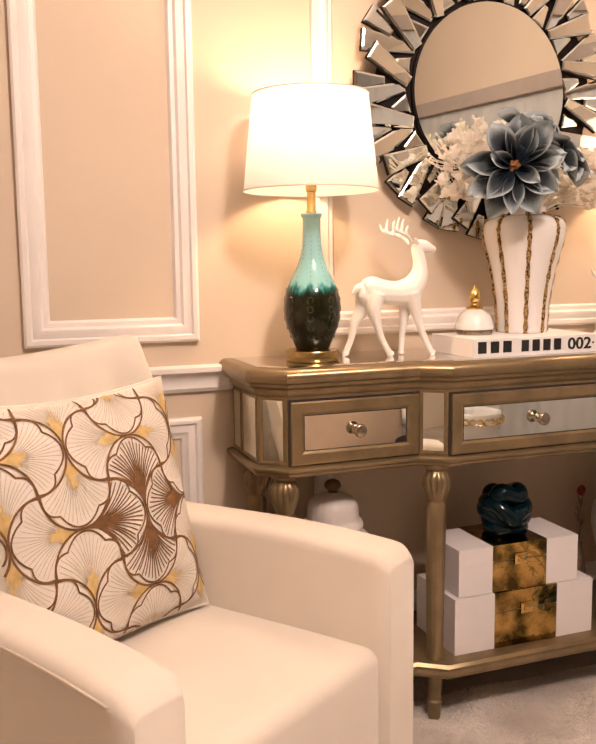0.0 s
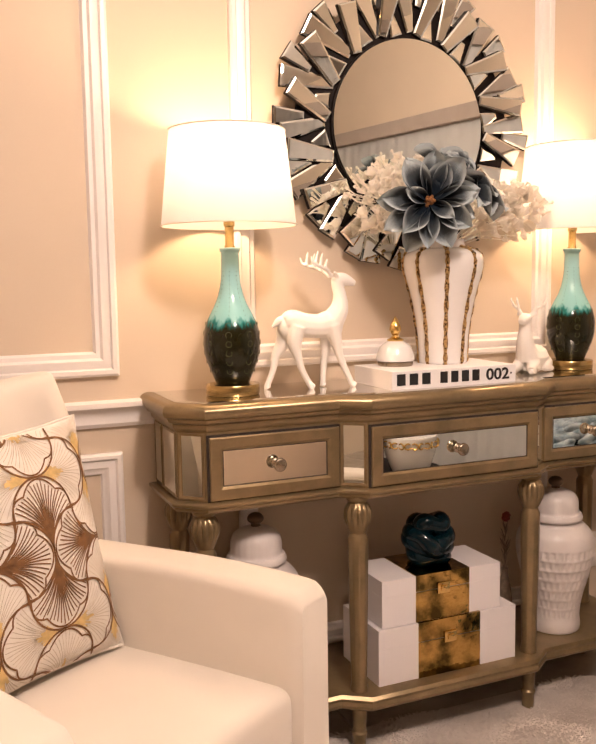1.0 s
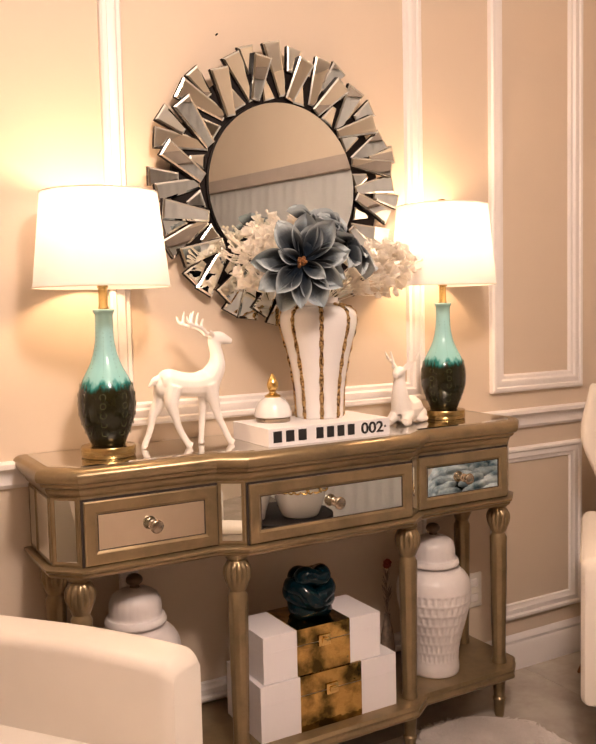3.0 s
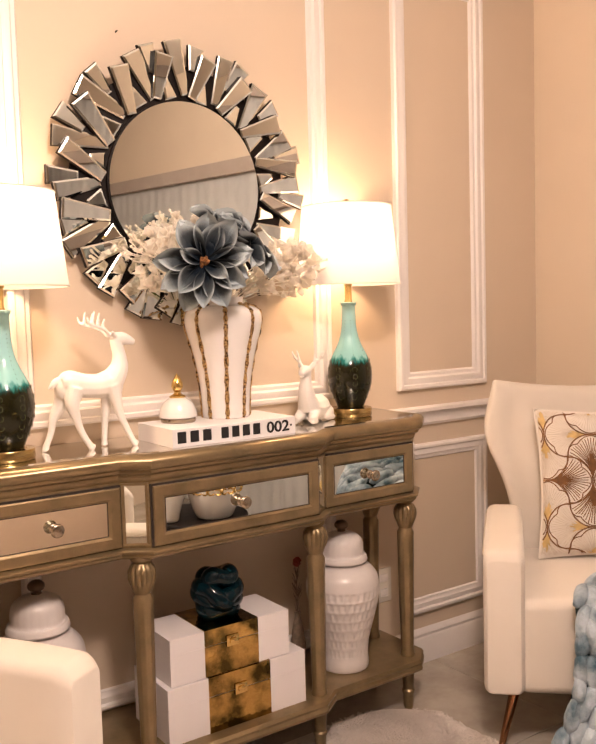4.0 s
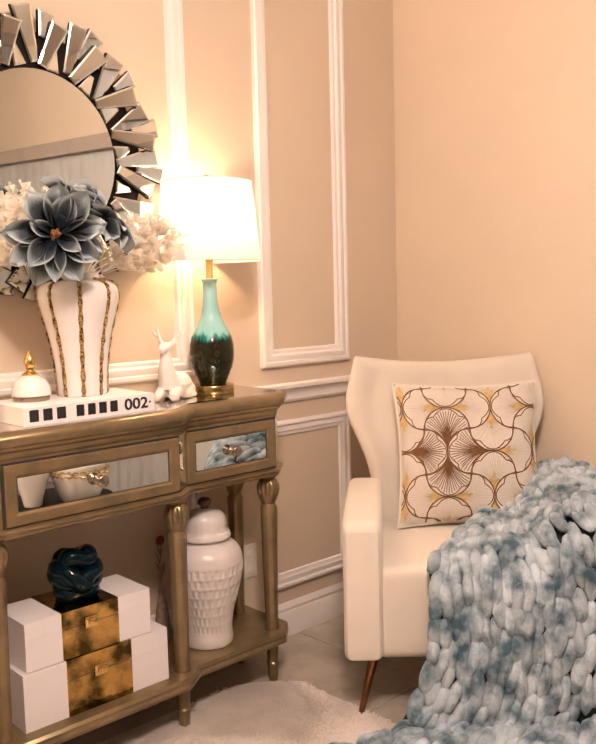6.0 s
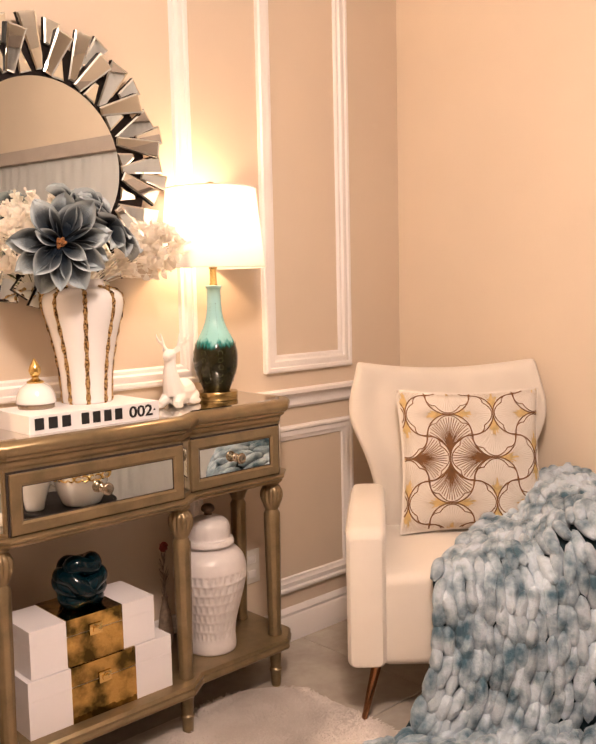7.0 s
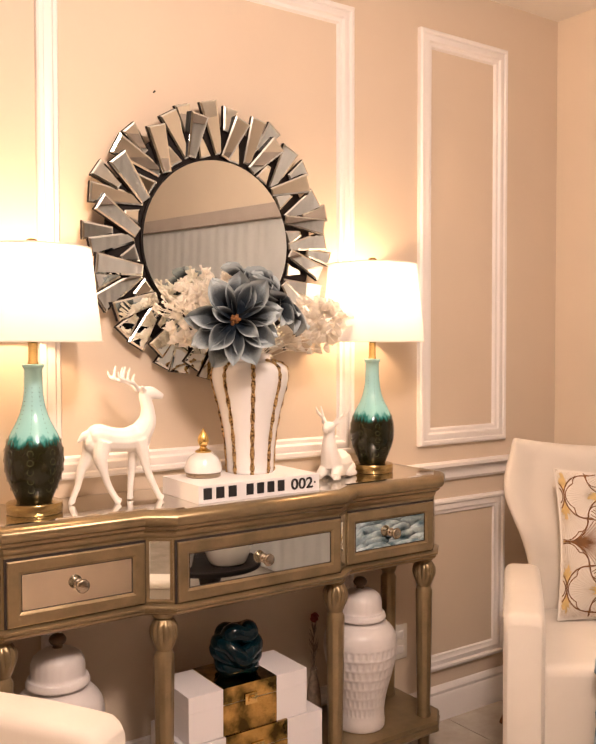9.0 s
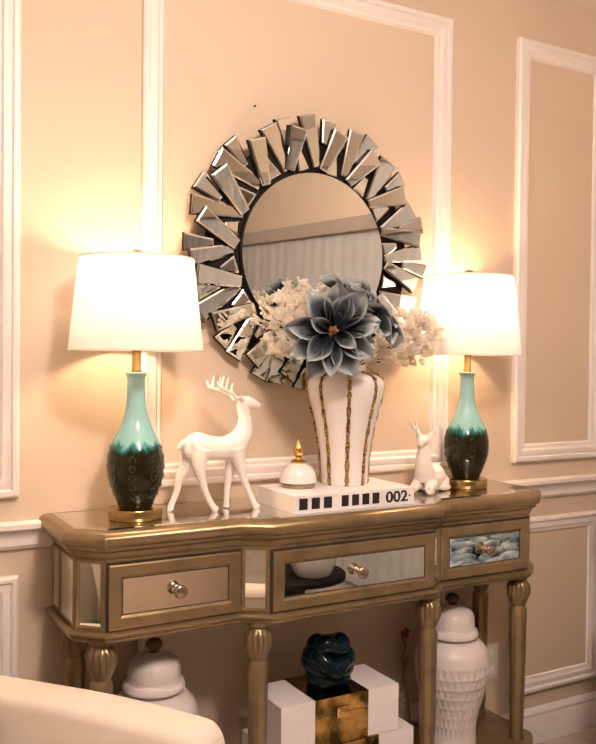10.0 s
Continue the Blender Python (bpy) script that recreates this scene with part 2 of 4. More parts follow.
def mesh_of(name, bm, material, smooth=True):
    me = bpy.data.meshes.new(name)
    bmesh.ops.recalc_face_normals(bm, faces=bm.faces[:])
    bm.to_mesh(me)
    bm.free()
    me.materials.append(material)
    if smooth:
        me.polygons.foreach_set("use_smooth", [True] * len(me.polygons))
        me.set_sharp_from_angle(angle=radians(38))
    return me


def part(name, bm, material, parent=None, label="", smooth=True, m=None):
    """One mesh object under a thing or under a part."""
    ob = new(name, mesh_of(name, bm, material, smooth))
    if parent is not None:
        ob.parent = parent
    if m is not None:
        ob.matrix_basis = m
    return tagged(ob, label)


def solid(name, bm, material, label, category="", kind="", smooth=True, m=None, group=""):
    """A thing of a single mesh."""
    ob = new(name, mesh_of(name, bm, material, smooth))
    if m is not None:
        ob.matrix_basis = m
    return tagged(ob, label, category, group, kind)


def box(x0, x1, y0, y1, z0, z1, bevel=0.0, seg=2, bm=None):
    b = bmesh.new()
    bmesh.ops.create_cube(b, size=1)
    for v in b.verts:
        v.co = ((x0 + x1) / 2 + v.co.x * (x1 - x0), (y0 + y1) / 2 + v.co.y * (y1 - y0), (z0 + z1) / 2 + v.co.z * (z1 - z0))
    if bevel:
        bmesh.ops.bevel(b, geom=b.edges[:], offset=bevel, segments=seg, affect="EDGES", profile=0.5)
    return join(bm, b)


def join(bm, b):
    """Adds b to bm, if there is one, and returns the sum."""
    if bm is None:
        return b
    me = bpy.data.meshes.new("joined")
    b.to_mesh(me)
    b.free()
    bm.from_mesh(me)
    bpy.data.meshes.remove(me)
    return bm


def lathe(profile, seg=40, flute=None, bm=None, at=(0, 0, 0)):
    """profile: (radius, z) from the bottom up. flute: a function (angle, z) giving a factor on the radius."""
    b = bm or bmesh.new()
    rings = []
    for r, z in profile:
        ring = []
        for k in range(seg):
            a = 2 * math.pi * k / seg
            q = r * (flute(a, z) if flute else 1)
            ring.append(b.verts.new((at[0] + q * math.cos(a), at[1] + q * math.sin(a), at[2] + z)))
        rings.append(ring)
    for lo, hi in zip(rings, rings[1:]):
        for k in range(seg):
            b.faces.new((lo[k], lo[(k + 1) % seg], hi[(k + 1) % seg], hi[k]))
    b.faces.new(rings[0][::-1]), b.faces.new(rings[-1])
    return b


def smooth_profile(points, steps=5):
    """Points of a profile run through by a smooth curve."""
    out = []
    for i in range(len(points) - 1):
        p0, p1, p2, p3 = (Vector(points[max(0, min(len(points) - 1, i + d))]) for d in (-1, 0, 1, 2))
        for k in range(steps):
            t = k / steps
            out.append(tuple(0.5 * (2 * p1 + (p2 - p0) * t + (2 * p0 - 5 * p1 + 4 * p2 - p3) * t * t + (3 * p1 - p0 - 3 * p2 + p3) * t ** 3)))
    return out + [tuple(points[-1])]


def tube(points, radii, seg=10, bm=None, caps=True):
    """A round limb along points with a radius at each."""
    b = bm or bmesh.new()
    pts = [Vector(p) for p in points]
    rings, side = [], None
    for i, p in enumerate(pts):
        d = (pts[min(i + 1, len(pts) - 1)] - pts[max(i - 1, 0)]).normalized()
        if side is None:
            side = d.cross(Vector((0.3, 0.9, 0.2))).normalized()
        side = (side - d * side.dot(d)).normalized()
        up = d.cross(side)
        r = radii[i] if isinstance(radii, (list, tuple)) else radii
        rings.append([b.verts.new(p + r * (math.cos(2 * math.pi * k / seg) * side + math.sin(2 * math.pi * k / seg) * up)) for k in range(seg)])
    for lo, hi in zip(rings, rings[1:]):
        for k in range(seg):
            b.faces.new((lo[k], lo[(k + 1) % seg], hi[(k + 1) % seg], hi[k]))
    if caps:
        b.faces.new(rings[0][::-1]), b.faces.new(rings[-1])
    return b


def ball(c, r, bm=None, scale=(1, 1, 1), seg=14, rings=9, turn=None):
    b = bmesh.new()
    bmesh.ops.create_uvsphere(b, u_segments=seg, v_segments=rings, radius=r)
    m = Matrix.Translation(c) @ (turn or Matrix.Identity(4)) @ Matrix.Diagonal((*scale, 1))
    bmesh.ops.transform(b, matrix=m, verts=b.verts)
    return join(bm, b)


def offset(poly, d):
    """A counter-clockwise outline moved outwards by d, with mitred corners."""
    out, k = [], len(poly)
    for i in range(k):
        a, p, c = Vector(poly[i - 1]), Vector(poly[i]), Vector(poly[(i + 1) % k])
        n1, n2 = Vector(((p - a).y, -(p - a).x)).normalized(), Vector(((c - p).y, -(c - p).x)).normalized()
        out.append(tuple(p + (n1 + n2) * (d / (1 + n1.dot(n2)))))
    return out


def loft(poly, rings, bm=None):
    """A moulded slab: the outline at each (outward offset, z), capped."""
    b = bm or bmesh.new()
    rows = [[b.verts.new((x, y, z)) for x, y in offset(poly, d)] for d, z in rings]
    k = len(poly)
    for lo, hi in zip(rows, rows[1:]):
        for i in range(k):
            b.faces.new((lo[i], lo[(i + 1) % k], hi[(i + 1) % k], hi[i]))
    b.faces.new(rows[0][::-1]), b.faces.new(rows[-1])
    return b


def frame_ring(x0, x1, z0, z1, y, profile):
    """A mitred picture-frame moulding on a wall that faces -y. profile: (inset from the outer edge, proud of the wall)."""
    b = bmesh.new()
    rows = [[b.verts.new((x, y - h, z)) for x, z in ((x0 + d, z0 + d), (x1 - d, z0 + d), (x1 - d, z1 - d), (x0 + d, z1 - d))] for d, h in profile]
    for lo, hi in zip(rows, rows[1:]):
        for i in range(4):
            b.faces.new((lo[i], lo[(i + 1) % 4], hi[(i + 1) % 4], hi[i]))
    return b


def rail_x(x0, x1, y, profile):
    """A straight moulding along x on a wall that faces -y. profile: (z, proud) from the bottom up, closed against the wall."""
    b = bmesh.new()
    ends = [[b.verts.new((x, y - h, z)) for z, h in profile] for x in (x0, x1)]
    k = len(profile)
    for i in range(k - 1):
        b.faces.new((ends[0][i], ends[1][i], ends[1][i + 1], ends[0][i + 1]))
    b.faces.new(ends[0][::-1]), b.faces.new(ends[1])
    return b


# ---- the room ----
Y_WALL, X_RIGHT, X_LEFT, Y_BACK, CEIL = 2.18, 2.935, -1.6, -6.4, 2.61
solid("wall_north", box(X_LEFT - 0.15, X_RIGHT + 0.15, Y_WALL, Y_WALL + 0.15, 0, CEIL), M_WALL, "beige painted wall with white picture-frame mouldings", "wall", "structure", False)
solid("wall_east", box(X_RIGHT, X_RIGHT + 0.15, Y_BACK, Y_WALL, 0, CEIL), M_WALL2, "plain cream painted side wall", "wall", "structure", False)
solid("wall_west", box(X_LEFT - 0.15, X_LEFT, Y_BACK, Y_WALL, 0, CEIL), M_WALL2, "plain cream painted wall", "wall", "structure", False)
solid("wall_south", box(X_LEFT - 0.15, X_RIGHT + 0.15, Y_BACK - 0.15, Y_BACK, 0, CEIL), M_WALL2, "plain cream painted wall", "wall", "structure", False)
solid("ceiling", box(X_LEFT - 0.15, X_RIGHT + 0.15, Y_BACK - 0.15, Y_WALL + 0.15, CEIL, CEIL + 0.12), M_CEIL, "smooth pale cream ceiling", "ceiling", "structure", False)
floor = solid("floor", box(X_LEFT - 0.15, X_RIGHT + 0.15, Y_BACK - 0.15, Y_WALL + 0.15, -0.12, -0.006), M_GROUT, "polished beige marble tile floor", "floor", "structure", False)

UPPER = [(0, 0), (0, 0.016), (0.006, 0.021), (0.016, 0.021), (0.020, 0.015), (0.028, 0.0185), (0.040, 0.018), (0.046, 0.011), (0.056, 0.010), (0.062, 0.0)]
for x0, x1 in ((-0.97, -0.50), (0.136, 0.560), (0.872, 1.908), (2.197, 2.634)):
    solid("trim", frame_ring(x0, x1, 0.992, 2.437, Y_WALL, UPPER), M_TRIM, "white mitred picture-frame wall moulding above the chair rail", "moulding", "structure", group="wall mouldings")
LOWER = [(0, 0), (0, 0.014), (0.006, 0.019), (0.014, 0.019), (0.019, 0.012), (0.036, 0.014), (0.044, 0.008), (0.052, 0.007), (0.056, 0.0)]
for x0, x1 in ((-0.97, -0.50), (0.136, 0.560), (0.872, 1.908), (2.197, 2.634)):
    solid("trim", frame_ring(x0, x1, 0.183, 0.796, Y_WALL, LOWER), M_TRIM, "white picture-frame wall moulding below the chair rail", "moulding", "structure", group="wall mouldings")
solid("trim", rail_x(X_LEFT, X_RIGHT, Y_WALL, [(0.862, 0), (0.862, 0.010), (0.872, 0.016), (0.884, 0.013), (0.898, 0.015), (0.908, 0.024), (0.914, 0.034), (0.926, 0.034), (0.930, 0.028), (0.930, 0)]), M_TRIM, "white moulded chair rail along the wall", "chair rail", "structure")
solid("baseboard", rail_x(X_LEFT, X_RIGHT, Y_WALL, [(0, 0), (0, 0.018), (0.086, 0.018), (0.095, 0.012), (0.106, 0.014), (0.120, 0.006), (0.124, 0)]), M_TRIM, "white moulded baseboard", "baseboard", "structure")
bm = rail_x(Y_BACK, Y_WALL - 0.02, 0, [(0, 0), (0, 0.018), (0.086, 0.018), (0.095, 0.012), (0.106, 0.014), (0.120, 0.006), (0.124, 0)])
bmesh.ops.transform(bm, matrix=Matrix.Translation((X_RIGHT, 0, 0)) @ Matrix(((0, 1, 0, 0), (1, 0, 0, 0), (0, 0, 1, 0), (0, 0, 0, 1))), verts=bm.verts)
solid("baseboard", bm, M_TRIM, "white moulded baseboard", "baseboard", "structure")

# east wall's curtained window, which the mirror shows, and an invented fixture overhead, unseen
pelmet = solid("curtain_pelmet", box(X_RIGHT - 0.085, X_RIGHT - 0.002, -6.2, 1.28, 1.975, 2.06, 0.004), M_PELMET, "long taupe box pelmet over the curtains", "pelmet")
b = bmesh.new()
rows = []
for i in range(701):
    y = -6.1 + 7.35 * i / 700
    d = 0.050 + 0.004 * math.sin(y * 52) + 0.0025 * math.sin(y * 23 + 1)
    rows.append([b.verts.new((X_RIGHT - d * (0.75 + 0.35 * (1.975 - z) / 1.975), y, z)) for z in (0.02, 0.7, 1.4, 1.974)])
for lo, hi in zip(rows, rows[1:]):
    for k in range(3):
        b.faces.new((lo[k], hi[k], hi[k + 1], lo[k + 1]))
bmesh.ops.solidify(b, geom=b.faces[:], thickness=0.003)
solid("curtain", b, M_CURTAIN, "white pleated floor-length curtains hanging below a pelmet", "curtain")
pendant = thing("added_pendant", (ROOM_LIGHT_AT[0], ROOM_LIGHT_AT[1], CEIL), "invented brass lamp stem under the ceiling, out of view", "pendant lamp")
part("ceiling_rose", lathe(smooth_profile([(0.01, -0.03), (0.04, -0.025), (0.06, -0.01), (0.062, 0.0)], 3), 32), M_BRASS, pendant)
part("stem", tube([(0, 0, -0.02), (0, 0, -0.09)], 0.006, 10), M_BRASS, pendant)


# ---- console table ----
XC = 1.356
HALF = [(0.711, 2.165), (0.711, 1.957), (0.654, 1.902), (0.316, 1.902), (0.252, 1.857)]
OUTLINE = [(XC - x, y) for x, y in HALF] + [(XC + x, y) for x, y in reversed(HALF)]
console = thing("console_table", (0, 0, 0), "champagne-gold breakfront console table with mirrored drawers and turned legs", "console table")
part("tabletop", loft(OUTLINE, [(0.002, 0.876), (0.008, 0.884), (0.010, 0.893), (0.020, 0.899), (0.023, 0.907), (0.030, 0.911), (0.034, 0.918), (0.035, 0.926), (0.032, 0.934), (0.026, 0.9395), (0.018, TOP)]), M_CHAMP, console)
part("top_mirror", loft(offset(OUTLINE, 0.002), [(0.0, TOP - 0.004), (0.0, TOP + 0.0012), (-0.010, TOP + 0.003)]), M_MIRROR_TOP, console, "bevelled mirror inset in the table top", smooth=False)
part("carcass", loft(OUTLINE, [(0.0, 0.69), (0.0, 0.882)]), M_CHAMP, console, smooth=False)
part("apron_moulding", loft(OUTLINE, [(-0.004, 0.683), (0.006, 0.684), (0.010, 0.688), (0.011, 0.694), (0.016, 0.698), (0.017, 0.704), (0.010, 0.708), (0.003, 0.710)]), M_CHAMP, console)
part("lower_shelf", loft(OUTLINE, [(-0.01, 0.134), (0.012, 0.136), (0.020, 0.142), (0.022, 0.150), (0.018, 0.158), (0.020, 0.166), (0.014, 0.174), (0.0, 0.176)]), M_CHAMP, console)
for piece in console.children:
    if piece.name in ("tabletop", "apron_moulding", "lower_shelf"):
        piece.data.set_sharp_from_angle(angle=radians(30))


def drawer(x0, x1, y, z0=0.713, z1=0.863, knob=True, in_x=0.034, in_z=0.033):
    """A framed drawer front with a mirrored panel and its knob, facing -y."""
    d = part("drawer", box(x0 - 0.0055, x1 + 0.0055, y - 0.0025, y + 0.01, z0 - 0.0055, z1 + 0.0055), M_GAP, console, smooth=False)
    part("drawer_frame", frame_ring(x0, x1, z0, z1, y, [(0, 0), (0, 0.008), (0.003, 0.010), (in_x * 0.75, 0.010), (in_x * 0.8, 0.0085), (in_x, 0.004), (in_x, 0.0)]), M_CHAMP, d, smooth=False)
    part("mirror_panel", box(x0 + in_x * 0.9, x1 - in_x * 0.9, y - 0.004, y, z0 + in_x * 0.9, z1 - in_x * 0.9), M_MIRROR, d, "mirrored drawer panel", smooth=False)
    part("joint", frame_ring(x0 + in_x - 0.0045, x1 - in_x + 0.0045, z0 + in_x - 0.0045, z1 - in_x + 0.0045, y - 0.0042, [(0, 0), (0, 0.0012), (0.0045, 0.0012), (0.0045, 0)]), M_GAP, d, smooth=False)
    xm, zm = (x0 + x1) / 2, (z0 + z1) / 2
    k = lathe(smooth_profile([(0.0125, 0), (0.012, 0.003), (0.006, 0.006), (0.0055, 0.012), (0.010, 0.017), (0.0155, 0.021), (0.0165, 0.026), (0.013, 0.030), (0.0005, 0.0315)], 3), 24)
    part("knob", k, M_NICKEL, d, "polished nickel knob", m=Matrix.Translation((xm, y - 0.004, zm)) @ Matrix.Rotation(radians(90), 4, "X"))


drawer(0.706, 1.040, 1.902)
drawer(1.107, 1.610, 1.857)
drawer(1.668, 2.004, 1.902)


def slanted_mirror(p, q, z0=0.722, z1=0.866, inset=0.014):
    """A narrow mirror strip on the canted face between p and q."""
    a, c = Vector(p), Vector(q)
    w = (c - a).length
    m = Matrix.Translation((a.x, a.y, 0)) @ Matrix.Rotation(math.atan2(c.y - a.y, c.x - a.x), 4, "Z")
    s = part("side_panel_frame", frame_ring(inset * 0.45, w - inset * 0.45, z0 - 0.006, z1 + 0.006, 0, [(0, 0), (0, 0.003), (0.006, 0.0015), (0.007, 0)]), M_CHAMP, console, smooth=False, m=m)
    part("mirror_panel", box(inset, w - inset, -0.0025, 0.001, z0, z1), M_MIRROR, s, "bevelled mirror strip", smooth=False)


O = OUTLINE
slanted_mirror(O[0], (O[0][0], 2.085))
slanted_mirror((O[0][0], 2.085), O[1])
slanted_mirror(O[1], O[2])
slanted_mirror(O[3], O[4])
slanted_mirror(O[5], O[6])
slanted_mirror(O[7], O[8])
slanted_mirror(O[8], (O[8][0], 2.085))
slanted_mirror((O[8][0], 2.085), O[9])


def flute_leg(a, z):
    if 0.609 < z < 0.666:
        return 0.96 + 0.17 * abs(math.sin(a * 6)) ** 0.7 * math.sin(math.pi * (z - 0.609) / 0.057) ** 0.5
    if 0.19 < z < 0.57:
        return 1 - 0.05 * abs(math.sin(a * 5)) ** 3
    return 1


LEG = [(0.006, 0), (0.013, 0.001), (0.0155, 0.010), (0.0165, 0.025), (0.0175, 0.050), (0.020, 0.056), (0.0205, 0.062), (0.017, 0.067), (0.019, 0.100), (0.021, 0.134),
       (0.0225, 0.176), (0.0235, 0.182), (0.0215, 0.190), (0.0205, 0.20), (0.0225, 0.30), (0.0245, 0.42), (0.026, 0.53), (0.0265, 0.576), (0.022, 0.584), (0.0205, 0.590), (0.025, 0.598),
       (0.030, 0.614), (0.0325, 0.632), (0.032, 0.650), (0.027, 0.664), (0.023, 0.669), (0.029, 0.676), (0.029, 0.690)]
LEG = [p for a, c in zip(LEG, LEG[1:]) for p in ((a, ((a[0] + c[0]) / 2, (a[1] + c[1]) / 2)) if c[1] - a[1] > 0.012 else (a,))] + [LEG[-1]]
leg_mesh = mesh_of("leg", lathe(LEG, 48, flute_leg), M_CHAMP)
for x, y in ((1.088, 1.893), (1.624, 1.893), (0.703, 1.940), (2.010, 1.940), (0.690, 2.125), (2.022, 2.125)):
    o = new("leg", leg_mesh)
    o.parent = console
    o.matrix_basis = Matrix.Translation((x, y, 0))


# ---- table lamps ----
def table_lamp(x, y, z, rim):
    """rim: the height of the shade's upper edge."""
    t = thing("table_lamp", (x, y, z), "turquoise-over-dark-green glazed table lamp on a brass foot, lit, white drum shade", "table lamp", "pair of table lamps")
    part("base", lathe([(0.058, 0), (0.064, 0.001), (0.066, 0.004), (0.066, 0.024), (0.0645, 0.027), (0.05, 0.028), (0.046, 0.031)], 56), M_BRASS, t, "round brushed brass foot")
    prof = smooth_profile([(0.040, 0.030), (0.044, 0.037), (0.051, 0.054), (0.0605, 0.078), (0.0672, 0.101), (0.0695, 0.125), (0.0685, 0.149), (0.063, 0.173), (0.0515, 0.198), (0.0395, 0.221), (0.0305, 0.245), (0.0250, 0.270), (0.0226, 0.293), (0.0214, 0.333), (0.0216, 0.345), (0.0250, 0.351), (0.0252, 0.357), (0.020, 0.358)], 4)
    body = part("ceramic_body", lathe(prof, 56), M_GLAZE, t, "glazed ceramic bottle body")
    radius = lambda h: next((p[0] + (q[0] - p[0]) * (h - p[1]) / max(1e-6, q[1] - p[1]) for p, q in zip(prof, prof[1:]) if p[1] <= h <= q[1]), 0.02)
    b = bmesh.new()
    for col in range(8):
        a = col * math.pi / 4 + 0.35
        for h, big in [(0.062 + 0.022 * i, True) for i in range(6)] + [(0.196 + 0.0105 * i, False) for i in range(11)]:
            r = radius(h)
            c = Vector((r * math.cos(a), r * math.sin(a), h))
            out, side = Vector((math.cos(a), math.sin(a), 0)), Vector((-math.sin(a), math.cos(a), 0))
            up = Vector((0, 0, 1))
            if big:
                pts = [c + 0.0072 * (math.cos(k * math.pi / 6) * side + math.sin(k * math.pi / 6) * up) + out * 0.0 for k in range(13)]
                tube(pts, 0.0006, 5, b, False)
            else:
                ball(c, 0.0011, b, seg=6, rings=4)
    tagged(part("relief_ring", b, M_GLAZE_RING, body), kind="stuff")
    part("stem", lathe([(0.0125, 0.357), (0.0125, 0.362), (0.011, 0.364), (0.011, 0.408), (0.0135, 0.410), (0.0135, 0.445), (0.006, 0.446)], 24), M_BRASS, t, "brass neck")
    b = bmesh.new()
    seg = 72
    rings = [[b.verts.new((r * math.cos(2 * math.pi * k / seg), r * math.sin(2 * math.pi * k / seg), h)) for k in range(seg)] for r, h in ((0.163, 0.410), (0.1385, rim), (0.137, rim), (0.1615, 0.410))]
    for i in range(4):
        lo, hi = rings[i], rings[(i + 1) % 4]
        for k in range(seg):
            b.faces.new((lo[k], lo[(k + 1) % seg], hi[(k + 1) % seg], hi[k]))
    shade = part("shade", b, M_SHADE, t, "white fabric drum shade, glowing")
    for r, h in ((0.1635, 0.4115), (0.139, rim - 0.0015)):
        part("shade_trim", tube([(r * math.cos(2 * math.pi * k / 60), r * math.sin(2 * math.pi * k / 60), h) for k in range(61)], 0.0018, 6), M_LINEN, shade)
    b = tube([(0, 0, 0.445), (0, 0, 0.46)], 0.012, 12)
    for s in (-1, 1):
        tube([(0.012 * s, 0, 0.45), (0.05 * s, 0, 0.50), (0.055 * s, 0, 0.58), (0.03 * s, 0, rim - 0.015), (0, 0, rim - 0.003)], 0.0015, 6, b)
    for k in range(3):
        a = k * 2 * math.pi / 3 + 0.5
        tube([(0, 0, rim - 0.005), (0.138 * math.cos(a), 0.138 * math.sin(a), rim - 0.005)], 0.0015, 6, b)
    part("harp", b, M_BRASS, t)
    part("finial", lathe(smooth_profile([(0.004, rim - 0.004), (0.009, rim - 0.001), (0.011, rim + 0.006), (0.014, rim + 0.012), (0.011, rim + 0.019), (0.0005, rim + 0.022)], 3), 16), M_BRASS, t)
    part("switch", tube([(0.058, 0.02, 0.014), (0.072, 0.024, 0.014)], 0.007, 10), M_BLACK, t, "small black switch")
    return t


table_lamp(*LAMP_L, TOP + 0.003, 0.636)
table_lamp(*LAMP_R, TOP + 0.003, 0.655)

# ---- sunburst mirror ----
MX, MZ, MY = 1.382, 1.641, Y_WALL - 0.004
mirror = thing("sunburst_mirror", (MX, MY - 0.014, MZ), "round wall mirror in a sunburst frame of small mirror wedges", "mirror")
mirror.matrix_basis = pose(MX, MY - 0.014, MZ, 1.5, 0, 0)
FACE = Matrix.Rotation(radians(90), 4, "X")
part("backing", lathe([(0.332, 0.0), (0.337, 0.004), (0.337, 0.012), (0.322, 0.016)], 64), M_BLACK, mirror, "black backing disc", m=FACE)
part("glass", lathe([(0.235, 0.012), (0.235, 0.034)], 96), M_MIRROR, mirror, "round mirror glass", False, FACE)
part("rim", lathe([(0.2385, 0.010), (0.2385, 0.028), (0.2355, 0.0285), (0.2355, 0.010)], 96), M_BLACK, mirror, m=FACE)


